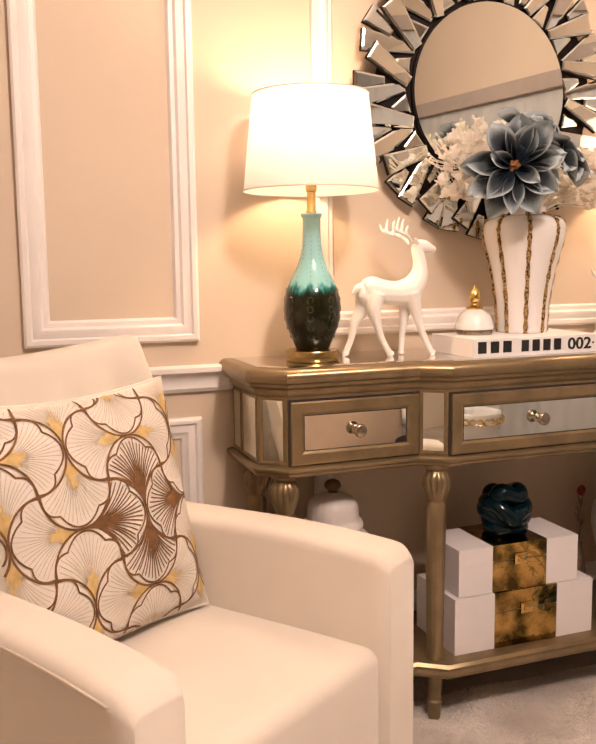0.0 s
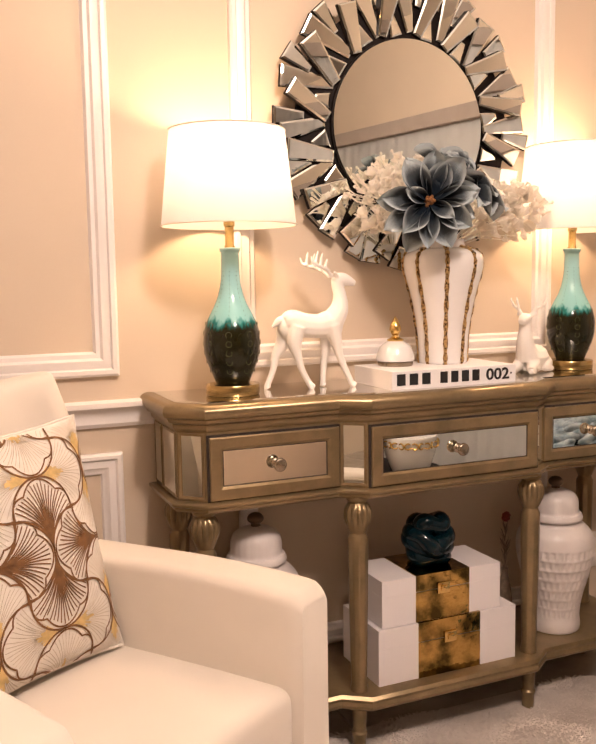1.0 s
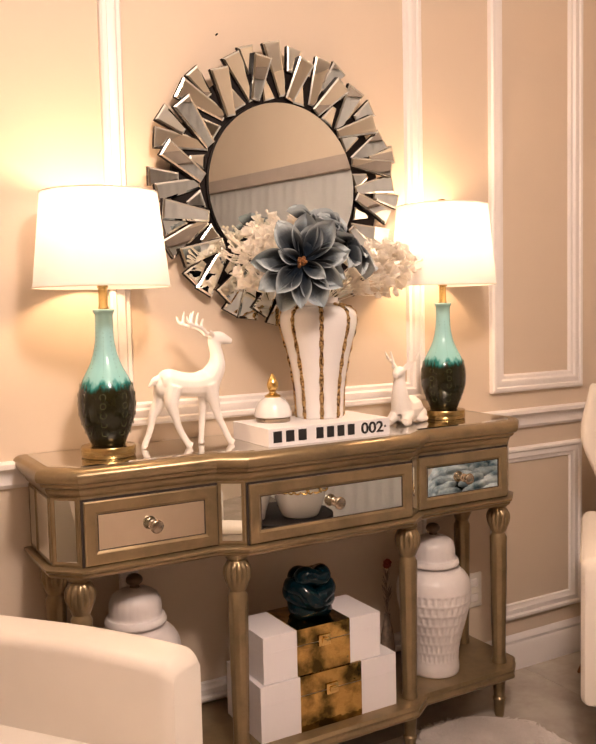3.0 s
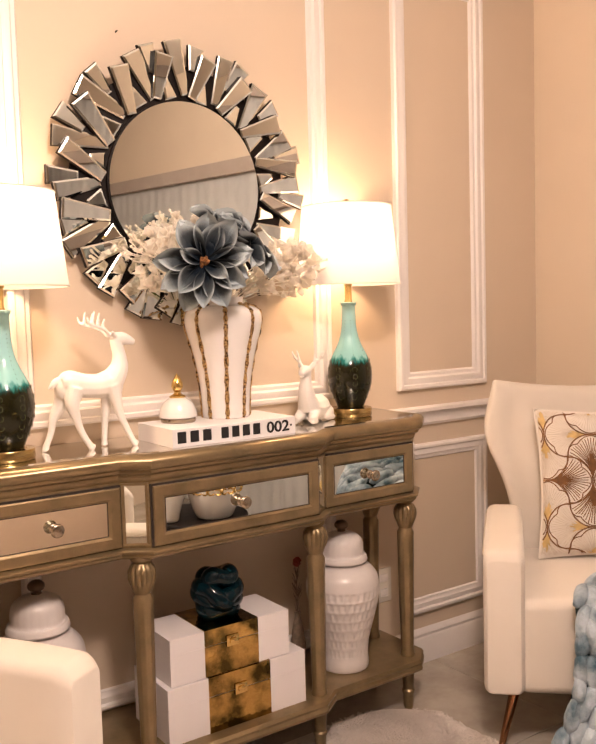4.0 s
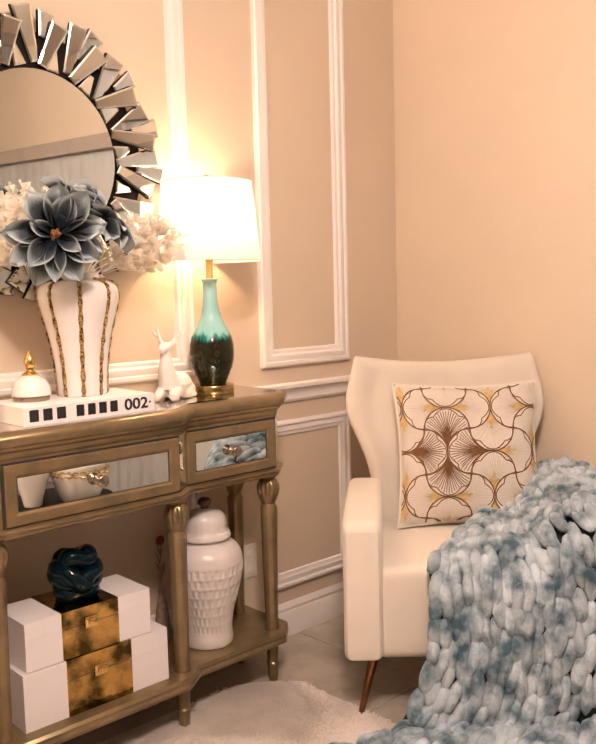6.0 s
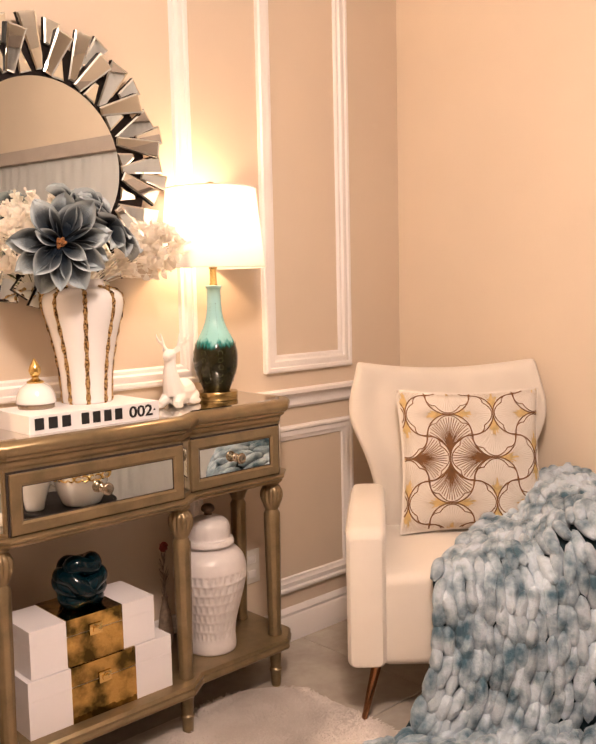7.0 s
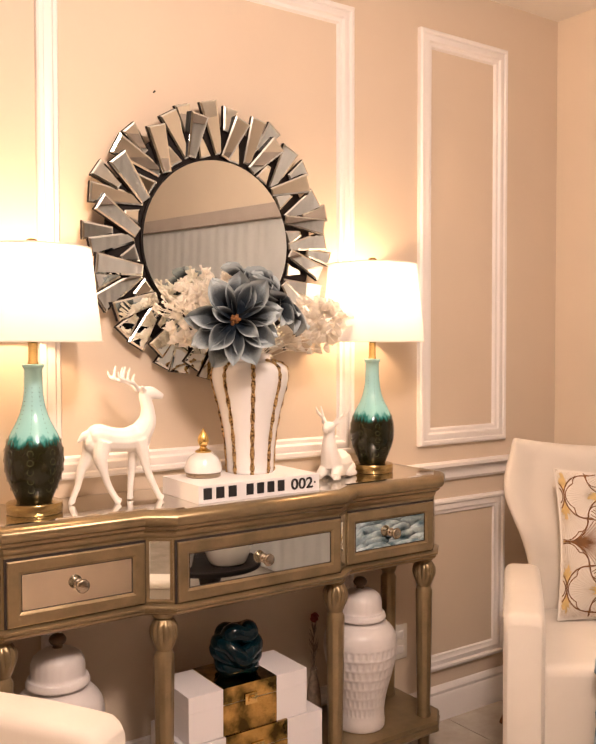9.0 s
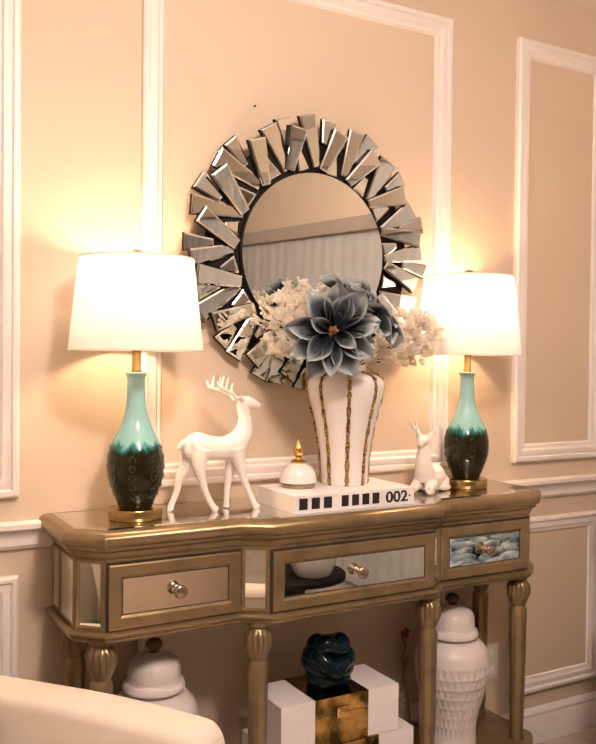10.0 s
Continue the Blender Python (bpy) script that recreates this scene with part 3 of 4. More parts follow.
def shard(angle, r0, r1, w0, w1, lift, lean, tip, roll, thick=0.013):
    """A bevelled wedge of mirror on a black edge; angle in degrees from straight up, clockwise."""
    b = bmesh.new()
    base = [b.verts.new(p) for p in ((-w0 / 2, r0, 0), (w0 / 2, r0, 0), (w1 / 2, r1, 0), (-w1 / 2, r1, 0))]
    up = [b.verts.new((v.co.x, v.co.y, thick)) for v in base]
    for i in range(4):
        b.faces.new((base[i], base[(i + 1) % 4], up[(i + 1) % 4], up[i]))
    b.faces.new(base[::-1]), b.faces.new(up)
    mid = Vector((0, (r0 + r1) / 2, 0))
    m = FACE @ Matrix.Rotation(-radians(angle), 4, "Z") @ Matrix.Translation((0, 0, lift)) @ Matrix.Translation(mid) @ pose(0, 0, 0, tip, roll, lean) @ Matrix.Translation(-mid)
    block = part("shard", b, M_BLACK, mirror, smooth=False, m=m)
    g = bmesh.new()
    bev = 0.0055
    lo = [(-w0 / 2, r0), (w0 / 2, r0), (w1 / 2, r1), (-w1 / 2, r1)]
    loft([(x, y) for x, y in lo], [(-0.0003, thick + 0.0003), (-0.0006, thick + 0.0015), (-bev, thick + 0.0030)], g)
    part("mirror_facet", g, M_MIRROR, block, smooth=False)


rng = random.Random(11)
N = 32
jig = lambda d: rng.uniform(-d, d)
for i in range(N):
    a = 360 * i / N - 2.5 + jig(1.5)
    if i % 2:      # the upper row: long wedges leaning clockwise
        shard(a, 0.240 + rng.uniform(0, 0.005), 0.377 + jig(0.009), 0.029 + jig(0.004), 0.056 + jig(0.005), 0.022, -19 + jig(5), 5 + jig(2.5), jig(3))
    else:          # the row behind, leaning the other way
        shard(a, 0.252 + jig(0.006), 0.395 + jig(0.010), 0.027 + jig(0.004), 0.057 + jig(0.006), 0.011, 11 + jig(5), 3 + jig(3.5), jig(5))
for i in range(N // 2):
    a = 360 * (2 * i + 0.55) / N + jig(2)
    # short wedges: one broad at the glass, one broad at the outer edge
    shard(a + 7, 0.243 + rng.uniform(0, 0.006), 0.306 + jig(0.012), 0.046 + jig(0.006), 0.016, 0.008, jig(14), jig(6), jig(7))
    shard(360 * 2 * i / N + 3.6 + jig(2), 0.318 + jig(0.012), 0.399 + jig(0.010), 0.022, 0.050 + jig(0.006), 0.012, jig(12), 3 + jig(5), jig(6))


# ---- book, vase, lid, flowers ----
BOOK_Z = TOP + 0.003
book = thing("art_book", (1.176, 1.873, BOOK_Z), "large white coffee-table book with bold black print on its spine", "book")
BW, BD, BH = 0.376, 0.205, 0.047
part("cover", box(0, BW, 0, BD, 0, 0.0035, 0.001), M_PAPER, book, smooth=False)
part("cover", box(0, BW, 0, BD, BH - 0.0035, BH, 0.001), M_PAPER, book, smooth=False)
part("spine", box(0, BW, -0.0015, 0.003, 0.0, BH, 0.0014), M_PAPER, book, smooth=False)
part("cover", box(0, 0.003, 0.002, BD - 0.002, 0.003, BH - 0.003), M_PAPER, book, smooth=False)
part("page_block", box(0.003, BW - 0.004, 0.003, BD - 0.006, 0.0035, BH - 0.0035), M_PAGES, book, smooth=False)


def lettering(text, size, m, material, parent, stretch=1.0):
    cu = bpy.data.curves.new("lettering", "FONT")
    cu.body, cu.size, cu.extrude, cu.align_x, cu.align_y, cu.bevel_depth = text, size, 0.0002, "LEFT", "BOTTOM_BASELINE", 0.0009
    cu.materials.append(material)
    o = new("lettering", cu)
    o.parent = parent
    o.matrix_basis = m @ Matrix.Diagonal((stretch, 1, 1, 1))
    return o


lettering("002", 0.0415, Matrix.Translation((0.281, -0.0022, 0.0105)) @ Matrix.Rotation(radians(90), 4, "X"), M_INK, book, 1.185)
# the printed words before the number, as plain bars
for x0, pitch, count in ((0.014, 0.0365, 3), (0.141, 0.0325, 4)):
    for k in range(count):
        part("printed_bar", box(x0 + pitch * k, x0 + pitch * (k + 0.66), -0.0027, -0.001, 0.0105, 0.0395), M_INK, book, smooth=False)
part("printed_mark", box(BW - 0.018, BW - 0.013, -0.0022, -0.001, 0.022, 0.027), M_INK, book, "tiny printed mark", smooth=False)
BTOP = BOOK_Z + BH

VX, VY = 1.414, 2.012
vase = thing("ginger_jar_vase", (VX, VY, BTOP), "white ribbed ginger jar vase with glittering gold stripes holding flowers", "vase")
VPROF = smooth_profile([(0.058, 0.0), (0.066, 0.003), (0.0675, 0.03), (0.071, 0.08), (0.079, 0.135), (0.091, 0.19), (0.105, 0.24), (0.1095, 0.268), (0.105, 0.292), (0.087, 0.305), (0.062, 0.312), (0.058, 0.325), (0.060, 0.332)], 4)
VN, VTURN = 8, radians(-116)
part("jar_body", lathe(VPROF, 100, lambda a, z: 0.955 + 0.045 * abs(math.sin((a - VTURN) * VN / 2)) ** 0.6), M_PORC, vase)
for k in range(VN):
    a = 2 * math.pi * k / VN + VTURN
    pts = [((r * 0.962) * math.cos(a), (r * 0.962) * math.sin(a), z) for r, z in VPROF[2:-8]]
    part("gold_stripe", tube([(x * (1 + 0.012 * math.sin(i * 2.1 + k)), y * (1 + 0.012 * math.sin(i * 2.1 + k)), z) for i, (x, y, z) in enumerate(pts)], [0.0060 + 0.0014 * math.sin(i * 1.7 + k) for i in range(len(pts))], 8), M_GLITTER, vase, "glittering gold stripe")

LID = (1.262, 2.005)
lid = thing("jar_lid", (*LID, BTOP), "white domed jar lid with a gold flame finial on the book", "lid")
part("dome", lathe(smooth_profile([(0.044, 0.0), (0.0455, 0.004), (0.044, 0.012), (0.050, 0.014), (0.0510, 0.020), (0.0475, 0.036), (0.038, 0.054), (0.020, 0.066), (0.010, 0.070)], 4), 48), M_PORC, lid)
part("band", lathe([(0.0445, 0.001), (0.0468, 0.002), (0.0468, 0.011), (0.0445, 0.0125)], 48), M_NICKEL, lid, "dark metallic band")
part("finial", lathe(smooth_profile([(0.021, 0.066), (0.022, 0.070), (0.014, 0.074), (0.0085, 0.080), (0.012, 0.086), (0.0155, 0.096), (0.0135, 0.108), (0.007, 0.121), (0.0008, 0.131)], 4), 28), M_GOLD, lid, "gold flame finial")


def petal(b, uv, m, length, width, cup, curl, nu=9, nv=7, wave=0.0, seed=0):
    """A cupped petal that grows along +y from the origin and bends towards +z; its UV runs from base to rim."""
    rows = []
    for i in range(nu + 1):
        s = i / nu
        w = width * math.sin(math.pi * (0.04 + 0.955 * s ** 1.30)) ** 0.78
        row = []
        for j in range(nv + 1):
            t = 2 * j / nv - 1
            x = w * t * 0.5
            y = length * s * (1 - 0.12 * curl * s)
            z = cup * (t * t) * w * 0.9 + curl * length * 0.55 * s * s + wave * math.sin(5 * s + 3 * t + seed) * width * 0.1
            row.append((b.verts.new(m @ Vector((x, y, z))), (s, j / nv)))
        rows.append(row)
    for r0, r1 in zip(rows, rows[1:]):
        for j in range(nv):
            q = (r0[j], r0[j + 1], r1[j + 1], r1[j])
            f = b.faces.new([v for v, _ in q])
            for lp, (_, c) in zip(f.loops, q):
                lp[uv].uv = c


def big_flower(at, facing, size, seed, name="magnolia_flower"):
    """A foam magnolia: two rings of pointed cupped petals round a brown heart; facing is its axis."""
    rg = random.Random(seed)
    z = Vector(facing).normalized()
    m0 = Matrix.Translation(at) @ z.to_track_quat("Z", "Y").to_matrix().to_4x4()
    t = thing(name, (0, 0, 0), "dusty blue-grey foam magnolia with dark petal bases and a brown heart", "flower", "flowers in the vase")
    for ring, (n, ln, wd, tilt, curl) in enumerate(((9, 1.0, 0.50, -2, 0.05), (7, 0.90, 0.44, 9, 0.14), (2, 0.60, 0.30, 22, 0.30))):
        for k in range(n):
            a = 360 * k / n + ring * 27 + rg.uniform(-12, 12)
            b = bmesh.new()
            uv = b.loops.layers.uv.new("UVMap")
            m = Matrix.Rotation(radians(a), 4, "Z") @ Matrix.Rotation(radians(tilt + rg.uniform(-8, 6)), 4, "X")
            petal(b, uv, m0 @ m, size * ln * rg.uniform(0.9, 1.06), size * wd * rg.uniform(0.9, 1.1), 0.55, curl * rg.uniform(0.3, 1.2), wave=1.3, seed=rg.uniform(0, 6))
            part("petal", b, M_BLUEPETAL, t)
    b = bmesh.new()
    for k in range(26):
        a, r = rg.uniform(0, 6.28), size * 0.10 * rg.random() ** 0.5
        ball(m0 @ Vector((r * math.cos(a), r * math.sin(a), size * rg.uniform(0.08, 0.17))), size * 0.035, b, seg=7, rings=5)
    part("heart", b, M_STAMEN, t, "rough brown heart")
    tube([m0 @ Vector((0, 0, 0)), m0 @ Vector((0, 0, -0.05)), Vector((VX, VY, BTOP + 0.31))], 0.004, 8, b2 := bmesh.new())
    part("stem", b2, M_STEM, t)
    return t


big_flower((1.286, 1.873, 1.412), (-0.48, -0.87, -0.03), 0.132, 3)
big_flower((1.440, 1.925, 1.462), (0.58, -0.45, 0.62), 0.128, 14)
big_flower((1.385, 1.965, 1.508), (0.42, -0.45, 0.72), 0.090, 5)


def blossom_spray(at, radii, n, seed, lean):
    """A cream spray: many small ruffled florets and thin tips on fine stems."""
    rg = random.Random(seed)
    t = thing("blossom_spray", (0, 0, 0), "airy spray of cream silk blossoms", "flower", "flowers in the vase")
    b = bmesh.new()
    uv = b.loops.layers.uv.new("UVMap")
    st = bmesh.new()
    root = Vector((VX, VY, BTOP + 0.30))
    for k in range(n):
        d = Vector((rg.gauss(0, 1), rg.gauss(0, 1), rg.gauss(0, 1))).normalized() * rg.random() ** 0.4
        c = Vector(at) + Vector((d.x * radii[0], d.y * radii[1], d.z * radii[2]))
        axis = (c - root).normalized() + Vector((rg.uniform(-.7, .7), rg.uniform(-.9, .3), rg.uniform(-.5, .7)))
        m = Matrix.Translation(c) @ axis.to_track_quat("Z", "Y").to_matrix().to_4x4()
        s = rg.uniform(0.020, 0.036)
        for j in range(5):
            petal(b, uv, m @ Matrix.Rotation(j * 1.2566 + rg.uniform(-.2, .2), 4, "Z") @ Matrix.Rotation(radians(rg.uniform(15, 55)), 4, "X"), s, s * 0.8, 0.35, 0.5, 3, 2, 0.8, k)
        if k % 4 == 0:
            mid = root.lerp(c, 0.55) + Vector((0, 0, 0.02))
            tube([root, mid, c], 0.0012, 5, st)
    for k in range(n // 4):
        d = Vector((rg.gauss(0, 1) + lean, rg.gauss(0, 0.5), abs(rg.gauss(0.3, 0.6)))).normalized()
        c = Vector(at) + Vector((d.x * radii[0], d.y * radii[1], d.z * radii[2])) * rg.uniform(0.9, 1.15)
        pts = [Vector(at).lerp(c, 0.4), c, c + d * 0.022 + Vector((0, 0, rg.uniform(-.005, .012)))]
        tube(pts, [0.0012, 0.0015, 0.003], 5, st)
        ball(pts[-1], 0.0045, st, seg=6, rings=4)
    tagged(part("floret", b, M_CREAMPETAL, t), kind="stuff")
    tagged(part("sprig", st, M_CREAMPETAL, t), kind="stuff")
    return t


blossom_spray((1.256, 2.035, 1.422), (0.090, 0.05, 0.085), 76, 21, -1.0)
blossom_spray((1.330, 2.07, 1.490), (0.085, 0.035, 0.065), 40, 22, 0)
blossom_spray((1.630, 2.02, 1.395), (0.130, 0.055, 0.085), 84, 23, 1.0)


# ---- deer figurines ----
def figurine(name, limbs, balls, m, label):
    b = bmesh.new()
    for pts, rad in limbs:
        flat = [Vector((*p, r)) for p, r in zip(pts, rad)]
        sm = smooth_profile([tuple(q) for q in flat], 4)
        tube([q[:3] for q in sm], [q[3] * 1.12 for q in sm], 12, b)
    for c, r, s in balls:
        ball(c, r, b, s)
    ob = solid(name, b, M_MATTE, label, "figurine", m=m, group="deer figurines")
    rm = ob.modifiers.new("blend", "REMESH")
    rm.mode, rm.voxel_size, rm.use_smooth_shade = "VOXEL", 0.0022, True
    sm = ob.modifiers.new("soften", "SMOOTH")
    sm.factor, sm.iterations = 0.5, 4
    return ob


def antler(s, base=(0.145, 0.0, 0.268)):
    x, y, z = base
    y += 0.008 * s
    out = [([(x, y, z), (x - 0.022, y + 0.016 * s, z + 0.022), (x - 0.050, y + 0.030 * s, z + 0.030), (x - 0.078, y + 0.040 * s, z + 0.040), (x - 0.086, y + 0.042 * s, z + 0.060)], [0.0046, 0.0044, 0.004, 0.0036, 0.0022])]
    for f, h in ((0.30, 0.035), (0.55, 0.044), (0.8, 0.040)):
        px, py, pz = x - 0.078 * f - 0.005, y + 0.040 * f * s, z + 0.034 * f + 0.008
        out.append(([(px, py, pz), (px + 0.003, py + 0.004 * s, pz + h * 0.6), (px + 0.008, py + 0.005 * s, pz + h)], [0.0038, 0.0034, 0.002]))
    return out


standing = [
    ([(0.018, 0, 0.158), (0.035, 0, 0.160), (0.07, 0, 0.153), (0.11, 0, 0.150), (0.142, 0, 0.156), (0.160, 0, 0.170)], [0.020, 0.029, 0.027, 0.027, 0.030, 0.020]),
    ([(0.148, 0, 0.160), (0.168, 0, 0.190), (0.170, 0, 0.222), (0.163, 0, 0.250), (0.163, 0, 0.262)], [0.028, 0.022, 0.016, 0.014, 0.014]),
    ([(0.158, 0, 0.262), (0.180, 0, 0.262), (0.203, 0, 0.255), (0.212, 0, 0.252)], [0.014, 0.0145, 0.009, 0.0065]),
    ([(0.020, 0, 0.168), (0.002, 0, 0.164), (-0.014, 0, 0.150)], [0.010, 0.009, 0.003]),
]
for s, dx in ((1, -0.004), (-1, 0.016)):
    standing.append(([(0.030 + dx, 0.014 * s, 0.150), (0.022 + dx, 0.018 * s, 0.112), (0.008 + dx * 2.4, 0.018 * s, 0.080), (0.004 + dx * 3.4, 0.018 * s, 0.045), (-0.004 + dx * 5.2, 0.018 * s, 0.010), (-0.002 + dx * 5.6, 0.018 * s, 0.002)], [0.022, 0.017, 0.0105, 0.0075, 0.0075, 0.010]))
    standing.append(([(0.142, 0.013 * s, 0.150), (0.140 + dx * 0.8, 0.016 * s, 0.110), (0.138 + dx * 1.4, 0.016 * s, 0.080), (0.138 + dx * 2.4, 0.016 * s, 0.045), (0.140 + dx * 3.4, 0.016 * s, 0.010), (0.142 + dx * 3.8, 0.016 * s, 0.002)], [0.021, 0.014, 0.0095, 0.0075, 0.007, 0.0095]))
    standing.append(([(0.156, 0.012 * s, 0.270), (0.146, 0.026 * s, 0.280)], [0.006, 0.003]))
    standing += [([(0.145 + (px - 0.145) * 0.78, py * 0.85, 0.268 + (pz - 0.268) * 0.82) for px, py, pz in pts], rad) for pts, rad in antler(s)]
figurine("deer_figurine", standing, [((0.028, 0, 0.148), 0.027, (1, 0.85, 1.1)), ((0.150, 0, 0.150), 0.030, (0.9, 0.8, 1.15))], Matrix.Translation((0.938, 2.035, TOP + 0.003)) @ pose(0, 0, 0, 0, 0, -6) @ Matrix.Diagonal((0.99, 1.08, 1.06, 1)), "matte white standing deer figurine with antlers")

lying = [
    ([(-0.055, 0, 0.030), (-0.03, 0, 0.036), (0.01, 0, 0.036), (0.045, 0, 0.040)], [0.024, 0.034, 0.033, 0.028]),
    ([(0.040, 0, 0.045), (0.060, 0, 0.085), (0.062, 0, 0.120), (0.060, 0, 0.142)], [0.028, 0.020, 0.0145, 0.014]),
    ([(0.056, 0, 0.146), (0.076, 0, 0.145), (0.094, 0, 0.138)], [0.0145, 0.013, 0.007]),
]
for s in (1, -1):
    lying.append(([(0.04, 0.018 * s, 0.028), (0.085, 0.022 * s, 0.014), (0.060, 0.026 * s, 0.008)], [0.016, 0.009, 0.007]))
    lying.append(([(-0.045, 0.022 * s, 0.024), (-0.005, 0.034 * s, 0.014), (-0.045, 0.040 * s, 0.008)], [0.019, 0.010, 0.007]))
    lying.append(([(0.052, 0.012 * s, 0.154), (0.046, 0.026 * s, 0.160)], [0.006, 0.003]))
    lying.append(([(0.056, 0.008 * s, 0.154), (0.046, 0.024 * s, 0.172), (0.036, 0.040 * s, 0.182), (0.034, 0.048 * s, 0.200)], [0.0042, 0.004, 0.0034, 0.002]))
    lying.append(([(0.048, 0.020 * s, 0.168), (0.052, 0.024 * s, 0.190), (0.056, 0.026 * s, 0.204)], [0.0036, 0.003, 0.002]))
    lying.append(([(0.040, 0.034 * s, 0.178), (0.050, 0.042 * s, 0.196)], [0.0032, 0.002]))
figurine("deer_figurine", lying, [((-0.045, 0, 0.036), 0.032, (1, 1, 1))], Matrix.Translation((1.735, 2.035, TOP + 0.003)) @ pose(0, 0, 0, 0, 0, 215) @ Matrix.Diagonal((1.1, 1.1, 1.08, 1)), "matte white reclining deer figurine with antlers")


# ---- shelf: boxes, knot, jars ----
SHELF = 0.176


def deco_box(x0, x1, y0, y1, z0, h, g0, g1, label):
    t = thing("decorative_box", ((x0 + x1) / 2, (y0 + y1) / 2, z0), label, "box", "stacked boxes")
    w, d = (x1 - x0) / 2, (y1 - y0) / 2
    gx0, gx1 = g0 - (x0 + x1) / 2, g1 - (x0 + x1) / 2
    cut = h * 0.66
    part("body", box(-w, w, -d, d, 0, cut - 0.0002), M_BOXWHITE, t, smooth=False)
    part("lid", box(-w, w, -d, d, cut + 0.0002, h), M_BOXWHITE, t, smooth=False)
    part("mirror_band", box(gx0, gx1, -d - 0.0025, d + 0.002, 0.0005, cut - 0.001, 0.0005), M_GOLDMIRROR, t, "amber mirrored band", smooth=False)
    part("mirror_band", box(gx0, gx1, -d - 0.0025, d + 0.002, cut + 0.001, h + 0.0022, 0.0005), M_GOLDMIRROR, t, "amber mirrored band", smooth=False)
    xm = (gx0 + gx1) / 2
    c = part("clasp", box(xm - 0.019, xm + 0.019, -d - 0.007, -d - 0.002, cut - 0.013, cut + 0.017, 0.002), M_GOLD, t, "square gold clasp")
    part("clasp_catch", box(xm - 0.010, xm + 0.010, -d - 0.011, -d - 0.006, cut - 0.005, cut + 0.009, 0.002), M_GOLD, c)
    return t


deco_box(1.139, 1.567, 1.88, 2.085, SHELF, 0.149, 1.257, 1.449, "white lacquer box with an amber mirrored band and gold clasp")
deco_box(1.152, 1.518, 1.885, 2.055, SHELF + 0.1515, 0.124, 1.252, 1.417, "smaller white lacquer box with an amber mirrored band, on another box")

KZ = SHELF + 0.1515 + 0.124 + 0.003
knot = thing("glass_knot", (1.345, 1.975, KZ), "dark teal glossy glass knot ornament", "ornament")
for turn, tilt, lift, rad in ((0, 6, 0.027, 0.040), (60, 30, 0.062, 0.049), (140, -26, 0.068, 0.047), (20, 66, 0.070, 0.034), (200, 12, 0.104, 0.034)):
    b = bmesh.new()
    m = Matrix.Translation((0, 0, lift)) @ pose(0, 0, 0, tilt, 0, turn)
    tube([m @ Vector((rad * math.cos(k * math.pi / 18), rad * math.sin(k * math.pi / 18), 0.006 * math.sin(k * math.pi / 6))) for k in range(37)], [0.0255 + 0.003 * math.sin(k * 0.7) for k in range(37)], 14, b)
    part("strand", b, M_TEAL, knot)


def lidded_jar(x, y, z):
    t = thing("temple_jar", (x, y, z), "tall white glazed temple jar with a lid and thumbprint relief", "jar", "pair of temple jars")
    prof = smooth_profile([(0.058, 0.0), (0.066, 0.002), (0.068, 0.02), (0.066, 0.05), (0.072, 0.10), (0.086, 0.16), (0.098, 0.215), (0.1015, 0.255), (0.095, 0.292), (0.076, 0.318), (0.058, 0.328), (0.055, 0.336)], 6)
    prof = [(1.12 * r, h) for r, h in prof]

    def dimple(a, h):
        row = (h - 0.045) / 0.031
        if row < 0 or row > 7:
            return 1
        u, v = (a * 34 / (2 * math.pi) + 0.5 * (int(row) % 2)) % 1, row % 1
        return 1 - 0.028 * min(1, 1.5 * max(0, math.sin(math.pi * u) - 0.25)) * min(1, 1.4 * max(0, math.sin(math.pi * v) - 0.1))

    fine = [((p[0] * (1 - k / 4) + q[0] * k / 4), (p[1] * (1 - k / 4) + q[1] * k / 4)) for p, q in zip(prof, prof[1:]) for k in range(4)] + [prof[-1]]
    part("jar_body", lathe(fine, 272, dimple), M_TEMPLE, t)
    lid_prof = smooth_profile([(0.060, 0.333), (0.068, 0.334), (0.070, 0.340), (0.066, 0.352), (0.060, 0.356), (0.059, 0.385), (0.052, 0.405), (0.034, 0.418), (0.014, 0.424), (0.010, 0.426)], 4)
    lid_prof = [(1.12 * r, h) for r, h in lid_prof]
    part("lid", lathe(lid_prof, 66, lambda a, h: 1 - 0.02 * abs(math.sin(a * 11)) if 0.355 < h < 0.41 else 1), M_TEMPLE, t)
    part("knob", lathe(smooth_profile([(0.014, 0.423), (0.012, 0.430), (0.020, 0.438), (0.021, 0.447), (0.014, 0.456), (0.001, 0.460)], 4), 28), M_BRONZE, t, "dark brown lid knob")
    return t


lidded_jar(1.805, 2.005, SHELF)
lidded_jar(0.865, 2.03, SHELF)

